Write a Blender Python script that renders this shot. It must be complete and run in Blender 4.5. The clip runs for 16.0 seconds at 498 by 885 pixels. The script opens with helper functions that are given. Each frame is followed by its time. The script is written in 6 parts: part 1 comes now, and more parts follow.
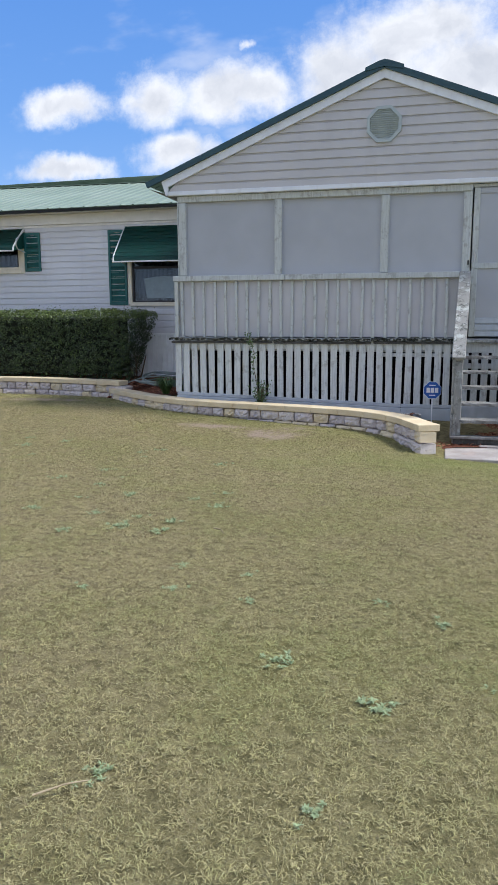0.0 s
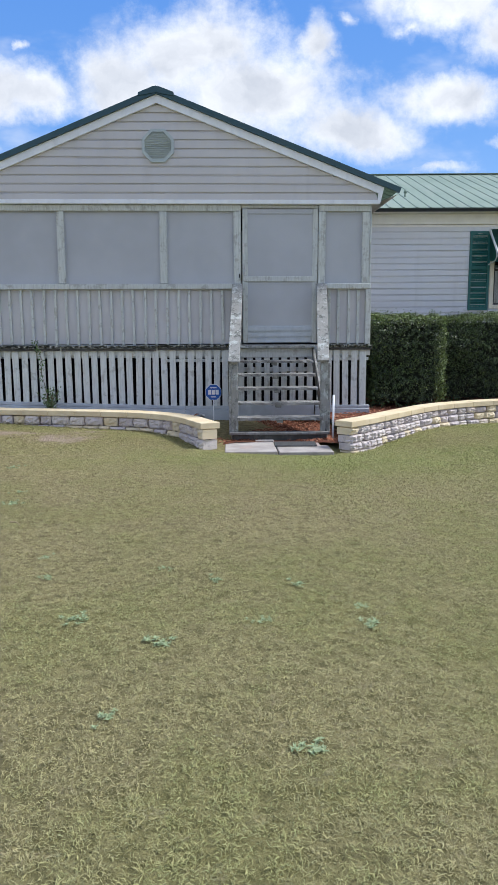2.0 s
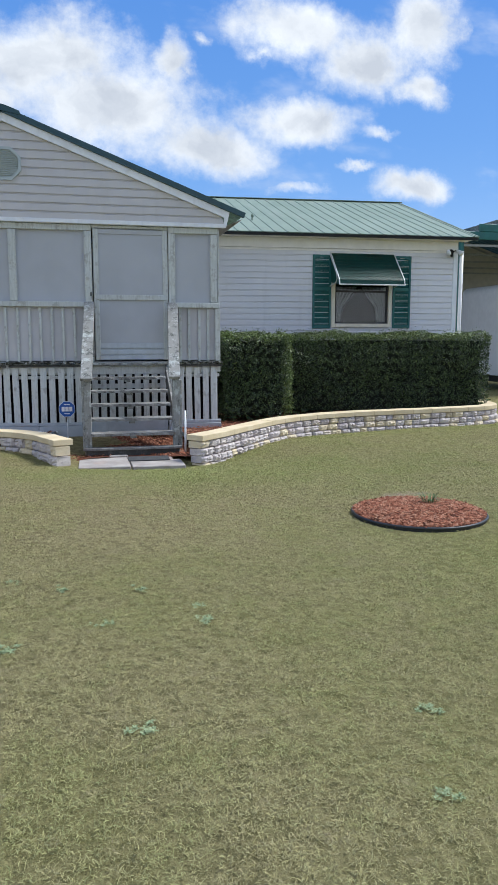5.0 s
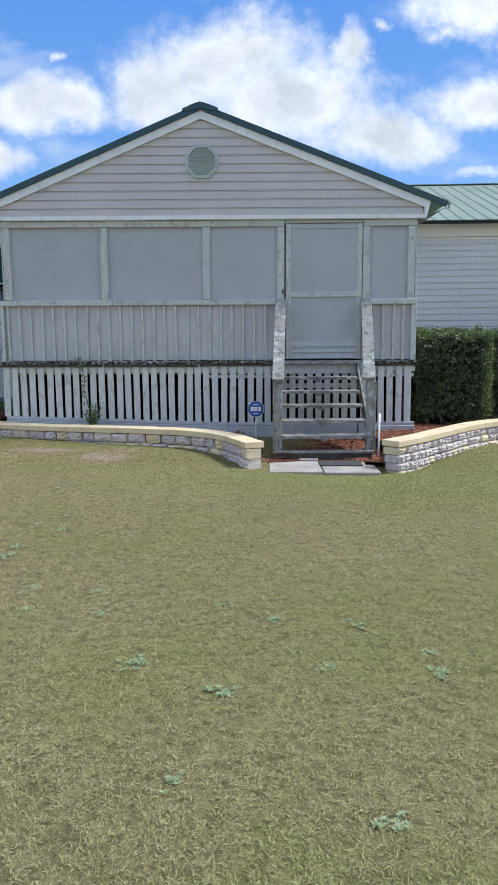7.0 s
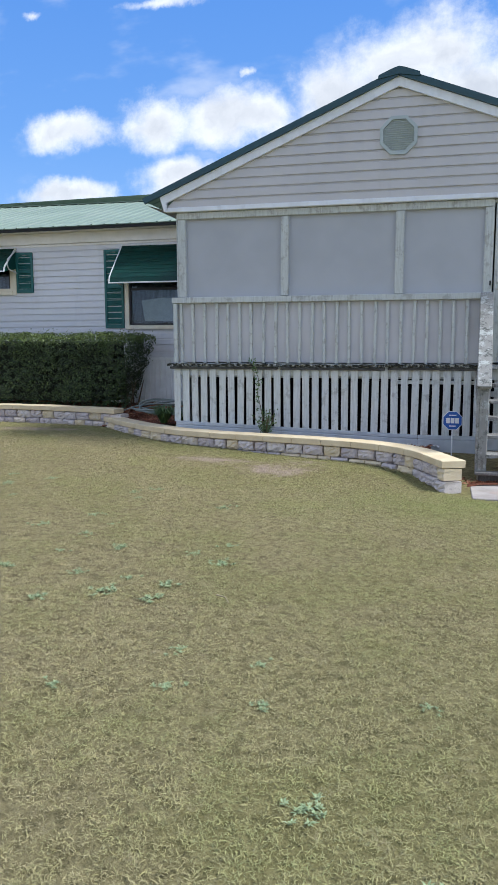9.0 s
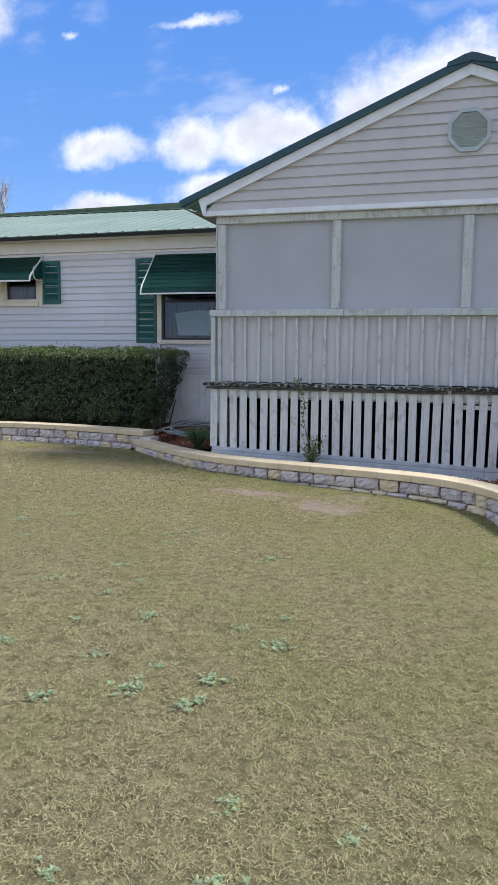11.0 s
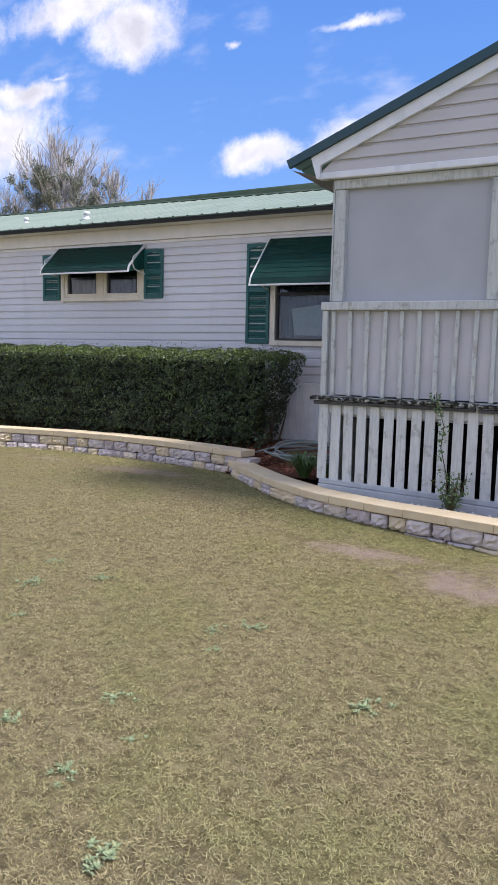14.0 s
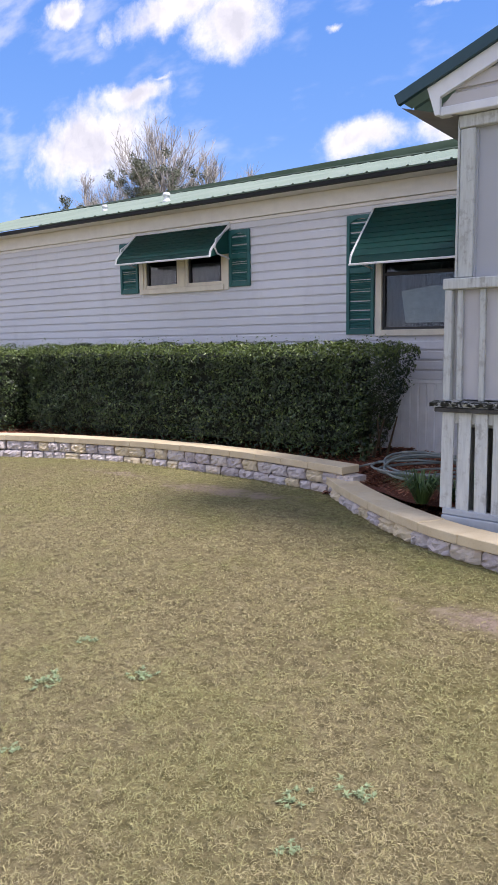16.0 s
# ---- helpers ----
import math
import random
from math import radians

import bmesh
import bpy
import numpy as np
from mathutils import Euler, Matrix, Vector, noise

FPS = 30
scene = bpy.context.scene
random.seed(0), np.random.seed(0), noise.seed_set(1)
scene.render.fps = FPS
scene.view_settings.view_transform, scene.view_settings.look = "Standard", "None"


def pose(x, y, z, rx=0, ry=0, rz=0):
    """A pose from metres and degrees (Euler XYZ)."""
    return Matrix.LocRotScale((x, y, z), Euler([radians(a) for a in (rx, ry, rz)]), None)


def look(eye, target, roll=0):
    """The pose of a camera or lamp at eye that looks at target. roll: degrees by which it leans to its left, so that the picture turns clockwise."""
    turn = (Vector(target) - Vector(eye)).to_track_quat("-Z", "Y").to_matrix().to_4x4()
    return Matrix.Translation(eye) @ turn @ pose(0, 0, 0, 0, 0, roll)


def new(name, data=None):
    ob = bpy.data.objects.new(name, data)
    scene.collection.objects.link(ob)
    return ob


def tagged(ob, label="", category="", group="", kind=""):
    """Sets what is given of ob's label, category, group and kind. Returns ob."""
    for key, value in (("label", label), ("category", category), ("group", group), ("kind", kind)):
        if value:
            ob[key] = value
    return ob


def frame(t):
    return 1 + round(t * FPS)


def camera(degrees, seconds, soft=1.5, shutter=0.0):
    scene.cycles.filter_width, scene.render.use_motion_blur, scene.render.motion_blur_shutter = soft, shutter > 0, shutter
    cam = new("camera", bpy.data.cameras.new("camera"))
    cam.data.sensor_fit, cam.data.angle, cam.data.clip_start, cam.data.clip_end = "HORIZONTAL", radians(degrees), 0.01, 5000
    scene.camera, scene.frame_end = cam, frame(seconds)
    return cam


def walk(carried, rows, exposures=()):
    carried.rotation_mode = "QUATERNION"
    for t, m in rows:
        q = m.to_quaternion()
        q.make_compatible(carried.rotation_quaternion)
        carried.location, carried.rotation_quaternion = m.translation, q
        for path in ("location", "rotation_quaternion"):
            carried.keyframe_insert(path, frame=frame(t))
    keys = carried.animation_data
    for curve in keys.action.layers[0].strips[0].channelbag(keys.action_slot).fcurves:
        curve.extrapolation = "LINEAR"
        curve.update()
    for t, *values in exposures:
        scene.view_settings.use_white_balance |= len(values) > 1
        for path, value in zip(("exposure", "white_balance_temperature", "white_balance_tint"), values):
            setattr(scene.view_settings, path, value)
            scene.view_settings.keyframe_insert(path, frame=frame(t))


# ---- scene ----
cam = camera(37.2, 16.0, soft=1.1)
PATH = [
    (0, (3.752, -10.766, 1.609), (3.273, -8.854, 1.269), -0.2),
    (0.5, (3.786, -10.937, 1.59), (3.608, -8.973, 1.254), 0.3),
    (1, (3.914, -11.094, 1.592), (3.846, -9.12, 1.278), -0.5),
    (1.5, (3.963, -11.25, 1.6), (3.947, -9.275, 1.284), -0.4),
    (2, (3.9, -11.373, 1.591), (3.965, -9.4, 1.274), -0.2),
    (2.5, (3.931, -11.495, 1.597), (4.124, -9.529, 1.281), -0.1),
    (3, (4.058, -11.647, 1.597), (4.34, -9.689, 1.302), 0.2),
    (3.5, (4.144, -11.756, 1.615), (4.445, -9.799, 1.329), -0.7),
    (3.7, (4.152, -11.76, 1.615), (4.477, -9.806, 1.341), -1.1),
    (5.8, (3.939, -11.64, 1.697), (4.39, -9.712, 1.413), 0.6),
    (6, (3.935, -11.567, 1.713), (4.299, -9.622, 1.425), -0.0),
    (6.5, (3.79, -11.419, 1.737), (3.975, -9.449, 1.442), 0.2),
    (7, (3.747, -11.219, 1.731), (3.726, -9.241, 1.431), -0.3),
    (7.5, (3.692, -10.932, 1.626), (3.537, -8.958, 1.338), -0.1),
    (8, (3.617, -10.566, 1.582), (3.416, -8.596, 1.305), 0.4),
    (8.5, (3.614, -10.245, 1.622), (3.249, -8.3, 1.335), -0.2),
    (9, (3.502, -9.987, 1.64), (3.02, -8.066, 1.357), -0.2),
    (9.2, (3.434, -9.86, 1.686), (2.947, -7.94, 1.411), -0.1),
    (11.3, (3.033, -8.761, 1.666), (2.44, -6.866, 1.426), 0.8),
    (11.5, (3.056, -8.57, 1.634), (2.395, -6.697, 1.394), 0.5),
    (12, (2.986, -8.266, 1.669), (2.109, -6.491, 1.389), 0.6),
    (12.5, (2.853, -8.008, 1.683), (1.958, -6.238, 1.426), 0.8),
    (13, (2.803, -7.596, 1.652), (1.906, -5.825, 1.409), -1.4),
    (13.5, (2.802, -7.255, 1.669), (1.877, -5.499, 1.422), -0.3),
    (14, (2.68, -6.836, 1.695), (1.764, -5.076, 1.45), 1.3),
    (14.5, (2.591, -6.455, 1.698), (1.715, -4.674, 1.45), 1.3),
    (15, (2.41, -6.075, 1.722), (1.373, -4.384, 1.463), 0.5),
    (15.5, (2.18, -5.716, 1.733), (1.138, -4.029, 1.474), 0.6),
    (16, (2.0, -5.435, 1.754), (0.84, -3.828, 1.479), -0.7),
]
walk(cam, [(t, look(eye, target, roll)) for t, eye, target, roll in PATH], exposures=[(0, 0.22, 6350, 10), (2, 0.25, 6280, 9), (3.5, 0.12, 6200, 7), (7, 0.23, 6200, 7), (9, 0.29, 6200, 8), (12.5, 0.28, 6340, 15), (16, 0.42, 6600, 20)])

# ---- world, sun ----
SUN_DIR = Vector((0.60, 0.065, 0.79)).normalized()      # towards the sun
SUN_ELEV = math.asin(SUN_DIR.z)
SUN_AZ = math.atan2(SUN_DIR.x, SUN_DIR.y)

CLOUDS_WEST = [(-0.74, 0.498, 0.077, 0.046), (-0.85, 0.548, 0.145, 0.03), (-0.97, 0.43, 0.08, 0.022), (-0.9, 0.447, 0.051, 0.01), (-1.08, 0.36, 0.15, 0.068),
               (-1.01, 0.379, 0.084, 0.038), (-1.13, 0.604, 0.06, 0.029), (-0.55, 0.455, 0.033, 0.009), (-0.52, 0.287, 0.062, 0.023),
               (-0.37, 0.441, 0.094, 0.012), (-0.38, 0.292, 0.053, 0.033), (-0.28, 0.296, 0.07, 0.037), (-0.26, 0.352, 0.019, 0.012), (-0.52, 0.202, 0.066, 0.017), (-0.34, 0.219, 0.065, 0.026)]
CLOUDS_EAST = [(-0.05, 0.332, 0.076, 0.056), (-0.01, 0.352, 0.074, 0.046), (0.12, 0.352, 0.029, 0.031), (0.04, 0.29, 0.125, 0.054), (-0.12, 0.305, 0.06, 0.05),
               (-0.24, 0.29, 0.05, 0.03), (0.17, 0.247, 0.09, 0.037), (0.29, 0.284, 0.082, 0.029), (0.41, 0.271, 0.046, 0.012), (0.17, 0.388, 0.027, 0.014),
               (0.24, 0.367, 0.05, 0.015), (0.28, 0.404, 0.075, 0.038), (0.38, 0.369, 0.078, 0.043), (0.46, 0.337, 0.03, 0.024), (0.47, 0.416, 0.048, 0.042),
               (0.37, 0.229, 0.052, 0.008), (0.29, 0.198, 0.055, 0.012), (0.46, 0.207, 0.057, 0.022)]


class Net:
    """Short hand for building node trees."""

    def __init__(self, tree):
        self.tree = tree

    def add(self, kind, ins=None, **props):
        n = self.tree.nodes.new(kind)
        if "operation" in props:
            n.operation = props["operation"]
        if "use_clamp" in props:
            n.use_clamp = props["use_clamp"]
        if "data_type" in props:
            n.data_type, n.blend_type = props["data_type"], props["blend_type"]
        if "interpolation_type" in props:
            n.interpolation_type = props["interpolation_type"]
        if "attribute_name" in props:
            n.attribute_name = props["attribute_name"]
        for k, v in (ins or {}).items():
            if isinstance(v, bpy.types.NodeSocket):
                self.tree.links.new(v, n.inputs[k])
            else:
                n.inputs[k].default_value = v
        return n

    def math(self, op, a, b=0.0, clamp=False):
        return self.add("ShaderNodeMath", {0: a, 1: b}, operation=op, use_clamp=clamp).outputs[0]

    def vec(self, op, a, b=(0, 0, 0)):
        n = self.add("ShaderNodeVectorMath", {0: a, 1: b}, operation=op)
        return n.outputs["Value"] if op in ("LENGTH", "DOT_PRODUCT") else n.outputs[0]

    def ramp(self, fac, stops, smooth=False):
        n = self.add("ShaderNodeValToRGB", {0: fac})
        n.color_ramp.interpolation = "EASE" if smooth else "LINEAR"
        el = n.color_ramp.elements
        while len(el) < len(stops):
            el.new(0.5)
        for e, (p, c) in zip(el, stops):
            e.position = p
            e.color = (*c, 1) if len(c) == 3 else c
        return n.outputs[0]

    def mix(self, fac, a, b, mode="MIX"):
        n = self.add("ShaderNodeMix", data_type="RGBA", blend_type=mode)
        for i, v in ((0, fac), (6, a), (7, b)):
            if isinstance(v, bpy.types.NodeSocket):
                self.tree.links.new(v, n.inputs[i])
            else:
                n.inputs[i].default_value = v if i == 0 else (*v, 1)
        return n.outputs[2]

    def noise(self, vector, scale, detail=3.0, rough=0.55, out="Factor"):
        n = self.add("ShaderNodeTexNoise", {"Scale": scale, "Detail": detail, "Roughness": rough})
        if vector is not None:
            self.tree.links.new(vector, n.inputs["Vector"])
        return n.outputs[0] if out == "Factor" else n.outputs[1]

    def span(self, v, lo, hi, smooth=True):
        n = self.add("ShaderNodeMapRange", {0: v, 1: lo, 2: hi, 3: 0.0, 4: 1.0}, interpolation_type="SMOOTHSTEP" if smooth else "LINEAR")
        return n.outputs[0]


def build_world():
    w = bpy.data.worlds.new("sky")
    scene.world = w
    w.use_nodes = True
    w.node_tree.nodes.clear()
    k = Net(w.node_tree)
    tex = k.add("ShaderNodeTexSky")
    tex.sky_type, tex.sun_disc, tex.sun_elevation, tex.sun_rotation = "NISHITA", False, SUN_ELEV, SUN_AZ
    tex.air_density, tex.dust_density, tex.ozone_density = 1.0, 0.4, 2.0
    sky = tex.outputs[0]
    d = k.add("ShaderNodeTexCoord").outputs["Generated"]
    xyz = k.add("ShaderNodeSeparateXYZ", {0: d})
    dy = k.math("MAXIMUM", xyz.outputs[1], 0.02)
    flat = k.add("ShaderNodeCombineXYZ", {0: k.math("DIVIDE", xyz.outputs[0], dy), 1: k.math("DIVIDE", xyz.outputs[2], dy)}).outputs[0]
    warp = k.noise(flat, 8.0, 6.0, 0.62, "Color")
    warp = k.vec("MULTIPLY", k.vec("SUBTRACT", warp, (0.5, 0.5, 0.5)), (0.11, 0.07, 0.0))
    p = k.vec("ADD", flat, warp)
    near = None
    for u, v, ru, rv in CLOUDS_WEST + CLOUDS_EAST:
        off = k.vec("MULTIPLY", k.vec("SUBTRACT", p, (u, v, 0)), (1 / ru, 1 / rv, 0))
        dist = k.math("ADD", k.vec("LENGTH", off), 0.62 if rv < 0.0165 else 0.0)
        near = dist if near is None else k.add("ShaderNodeMath", {0: near, 1: dist, 2: 0.35}, operation="SMOOTH_MIN").outputs[0]
    puff = k.noise(flat, 21.0, 7.0, 0.66)
    body = k.math("ADD", near, k.math("MULTIPLY", k.math("SUBTRACT", puff, 0.5), 1.3))
    mask_n = k.math("SUBTRACT", 1.0, k.span(body, 0.42, 1.45))
    veil = k.span(k.noise(k.vec("MULTIPLY", flat, (1.0, 2.2, 1.0)), 5.0, 5.0, 0.55), 0.50, 0.72)
    mask_n = k.math("MAXIMUM", mask_n, k.math("MULTIPLY", veil, 0.38))
    # the unseen rest of the sky: denser broken fair-weather cloud, added to brighten the facade
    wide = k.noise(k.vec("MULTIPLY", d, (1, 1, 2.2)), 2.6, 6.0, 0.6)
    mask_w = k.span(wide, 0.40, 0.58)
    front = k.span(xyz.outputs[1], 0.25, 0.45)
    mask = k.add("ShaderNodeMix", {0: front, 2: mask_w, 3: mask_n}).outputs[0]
    haze = k.math("SUBTRACT", 1.0, k.span(k.math("ABSOLUTE", xyz.outputs[2]), 0.0, 0.25))
    core = k.math("SUBTRACT", 1.0, k.span(k.math("ADD", near, k.math("MULTIPLY", k.math("SUBTRACT", k.noise(p, 13.0, 4.0), 0.5), 1.6)), 0.0, 1.1))
    tone = k.ramp(k.math("ADD", k.math("MULTIPLY", k.noise(p, 9.0, 5.0, 0.6), 0.75), k.math("MULTIPLY", core, 0.22)), [(0.30, (0.91, 0.925, 0.96)), (0.45, (0.79, 0.81, 0.86)), (0.66, (0.57, 0.60, 0.67))])
    blue = k.mix(0.75, k.mix(1.0, sky, (SKY_GAIN,) * 3, "MULTIPLY"), k.ramp(xyz.outputs[2], [(0.0, (0.35, 0.56, 0.92)), (0.12, (0.18, 0.405, 0.865)), (0.5, (0.07, 0.25, 0.76))]))
    blue = k.mix(k.math("MULTIPLY", haze, 0.2), blue, (0.75, 0.85, 1.0))
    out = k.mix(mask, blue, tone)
    bg = k.add("ShaderNodeBackground", {0: out, 1: WORLD_GAIN})
    k.add("ShaderNodeOutputWorld", {0: bg.outputs[0]})


SKY_GAIN = 0.10
WORLD_GAIN = 1.0
build_world()
sun_data = bpy.data.lights.new("sun", "SUN")
sun_data.energy, sun_data.angle, sun_data.color = 3.9, radians(14), (1.0, 0.98, 0.945)
sun = new("sun", sun_data)
sun.matrix_basis = look((0, 0, 30), Vector((0, 0, 30)) - SUN_DIR)


# ---- materials ----
def material(name, rough=0.6, metal=0.0, spec=0.5):
    m = bpy.data.materials.new(name)
    m.use_nodes = True
    m.node_tree.nodes.clear()
    k = Net(m.node_tree)
    b = k.add("ShaderNodeBsdfPrincipled", {"Roughness": rough, "Metallic": metal, "Specular IOR Level": spec})
    k.add("ShaderNodeOutputMaterial", {0: b.outputs[0]})
    k.b = b
    k.pos = k.add("ShaderNodeTexCoord").outputs["Object"]
    k.world = k.add("ShaderNodeNewGeometry").outputs["Position"]
    k.rand = k.add("ShaderNodeObjectInfo").outputs["Random"]
    return m, k


def put(k, color=None, bump=None, strength=0.3, dist=0.01, rough=None):
    if color is not None:
        k.tree.links.new(color, k.b.inputs["Base Color"])
    if bump is not None:
        n = k.add("ShaderNodeBump", {"Height": bump, "Strength": strength, "Distance": dist})
        k.tree.links.new(n.outputs[0], k.b.inputs["Normal"])
    if rough is not None:
        k.tree.links.new(rough, k.b.inputs["Roughness"])


def plain(name, color, rough=0.5, var=0.12, scale=6.0, metal=0.0, spec=0.5, bump=0.1, grime=0.0):
    """A painted or moulded surface with faint mottling, fine grain and a little dirt."""
    m, k = material(name, rough, metal, spec)
    big = k.noise(k.world, scale, 3)
    fine = k.noise(k.world, scale * 22, 2)
    lo = tuple(c * (1 - var) for c in color)
    hi = tuple(min(1, c * (1 + var)) for c in color)
    col = k.mix(k.span(big, 0.3, 0.7), lo, hi)
    col = k.mix(k.math("MULTIPLY", k.rand, 0.12), col, lo)
    if grime:
        streak = k.noise(k.vec("MULTIPLY", k.world, (9.0, 9.0, 1.4)), 1.0, 5)
        col = k.mix(k.math("MULTIPLY", k.span(streak, 0.5, 0.8), grime), col, tuple(c * 0.45 for c in color))
    put(k, col, fine, bump, 0.004, k.math("ADD", k.math("MULTIPLY", big, 0.2), rough - 0.1))
    return m


def weathered(name, paint, wood, wear=0.5, dark=0.35):
    """Old flaking paint on softwood: grain along the length, bare grey patches, black mildew."""
    m, k = material(name, 0.75, 0, 0.3)
    shift = k.vec("ADD", k.world, k.add("ShaderNodeCombineXYZ", {0: k.math("MULTIPLY", k.rand, 17.0), 2: k.math("MULTIPLY", k.rand, 9.0)}).outputs[0])
    grain = k.noise(k.vec("MULTIPLY", shift, (55, 55, 5)), 1.0, 5, 0.65)
    patch = k.noise(shift, 7.0, 6, 0.7)
    mild = k.noise(k.vec("ADD", shift, (3, 7, 1)), 12.0, 6, 0.75)
    col = k.mix(k.span(grain, 0.3, 0.75), paint, tuple(c * 0.78 for c in paint))
    bare = k.math("MULTIPLY", k.span(k.math("ADD", patch, k.math("MULTIPLY", grain, 0.25)), 0.72 - 0.2 * wear, 0.86 - 0.2 * wear), 0.55)
    col = k.mix(bare, col, k.mix(grain, tuple(c * 0.5 for c in wood), wood))
    col = k.mix(k.math("MULTIPLY", k.span(mild, 0.62 - 0.10 * wear, 0.74 - 0.08 * wear), dark), col, (0.05, 0.055, 0.05))
    col = k.mix(k.math("MULTIPLY", k.rand, 0.2), col, tuple(c * 0.7 for c in paint))
    put(k, col, k.math("ADD", grain, k.math("MULTIPLY", patch, 0.6)), 0.5, 0.006)
    return m


def m_siding(name, color):
    m, k = material(name, 0.5, 0, 0.4)
    grain = k.noise(k.vec("MULTIPLY", k.world, (3, 3, 70)), 1.0, 4)
    big = k.noise(k.world, 0.9, 4)
    dirt = k.noise(k.vec("MULTIPLY", k.world, (5, 5, 0.7)), 1.0, 5)
    col = k.mix(k.span(big, 0.35, 0.65), tuple(c * 0.93 for c in color), color)
    col = k.mix(k.math("MULTIPLY", k.span(dirt, 0.52, 0.8), 0.25), col, tuple(c * 0.6 for c in color))
    col = k.mix(k.math("MULTIPLY", k.rand, 0.10), col, tuple(c * 0.8 for c in color))
    put(k, col, grain, 0.12, 0.003)
    return m


def m_ledge():
    """A rotten ledge board: black growth with scraps of old white paint left between."""
    m, k = material("blackened_ledge_wood", 0.9, 0, 0.15)
    scraps = k.noise(k.vec("MULTIPLY", k.world, (1.0, 1.5, 1.5)), 16.0, 6, 0.7)
    fine = k.noise(k.world, 120.0, 3, 0.7)
    col = k.mix(k.span(scraps, 0.50, 0.60), k.mix(fine, (0.008, 0.009, 0.007), (0.05, 0.052, 0.042)), (0.46, 0.47, 0.43))
    put(k, col, k.math("ADD", scraps, fine), 0.8, 0.01)
    return m


def m_roof():
    m, k = material("painted_green_metal", 0.7, 0.0, 0.2)
    big = k.noise(k.world, 0.8, 4)
    fade = k.noise(k.vec("MULTIPLY", k.world, (6, 0.6, 1)), 1.0, 5)
    col = k.mix(k.span(big, 0.3, 0.7), (0.20, 0.258, 0.208), (0.24, 0.298, 0.245))
    col = k.mix(k.math("MULTIPLY", k.span(fade, 0.5, 0.75), 0.4), col, (0.31, 0.33, 0.295))
    put(k, col, big, 0.05, 0.01)
    return m


def m_stone():
    """Split-face concrete block: greys and mauves with some buff ones."""
    m, k = material("split_face_block", 0.88, 0, 0.25)
    sh = k.vec("ADD", k.world, k.add("ShaderNodeCombineXYZ", {0: k.math("MULTIPLY", k.rand, 31.0)}).outputs[0])
    tint = k.ramp(k.rand, [(0.0, (0.48, 0.42, 0.425)), (0.2, (0.62, 0.56, 0.54)), (0.40, (0.53, 0.47, 0.475)), (0.58, (0.66, 0.595, 0.55)), (0.68, (0.58, 0.515, 0.515)), (0.76, (0.70, 0.585, 0.40)), (1.0, (0.73, 0.62, 0.42))])
    blot = k.noise(sh, 9.0, 5, 0.7)
    fine = k.noise(sh, 60.0, 4, 0.7)
    buff = k.span(k.rand, 0.70, 0.75)
    col = k.mix(k.math("MULTIPLY", k.span(blot, 0.45, 0.65), 0.5), tint, (0.72, 0.66, 0.61))
    vein = k.math("MULTIPLY", k.span(k.noise(sh, 15.0, 5, 0.75), 0.54, 0.66), k.math("SUBTRACT", 0.55, k.math("MULTIPLY", buff, 0.45)))
    col = k.mix(vein, col, (0.25, 0.205, 0.215))
    col = k.mix(k.math("MULTIPLY", buff, 0.5), col, (0.68, 0.57, 0.38))
    col = k.mix(k.math("MULTIPLY", fine, 0.2), col, (0.25, 0.22, 0.21))
    put(k, col, k.math("ADD", blot, k.math("MULTIPLY", fine, 0.5)), 0.7, 0.012)
    return m


def m_cap():
    m, k = material("buff_concrete_cap", 0.85, 0, 0.25)
    blot = k.noise(k.world, 3.5, 5, 0.6)
    fine = k.noise(k.world, 70.0, 3, 0.7)
    col = k.mix(k.span(blot, 0.35, 0.68), (0.64, 0.52, 0.335), (0.72, 0.61, 0.42))
    col = k.mix(k.math("MULTIPLY", k.rand, 0.2), col, (0.58, 0.46, 0.30))
    col = k.mix(k.math("MULTIPLY", k.span(fine, 0.5, 0.8), 0.3), col, (0.36, 0.30, 0.2))
    put(k, col, k.math("ADD", fine, blot), 0.4, 0.006)
    return m


def m_concrete():
    m, k = material("worn_concrete", 0.9, 0, 0.2)
    blot = k.noise(k.world, 4.0, 6, 0.65)
    fine = k.noise(k.world, 90.0, 3, 0.7)
    col = k.mix(k.span(blot, 0.35, 0.65), (0.33, 0.295, 0.275), (0.45, 0.41, 0.38))
    col = k.mix(k.math("MULTIPLY", k.span(k.noise(k.world, 2.3, 3), 0.55, 0.7), 0.5), col, (0.40, 0.285, 0.245))
    col = k.mix(k.math("MULTIPLY", fine, 0.3), col, (0.22, 0.21, 0.2))
    put(k, col, k.math("ADD", fine, blot), 0.4, 0.006)
    return m


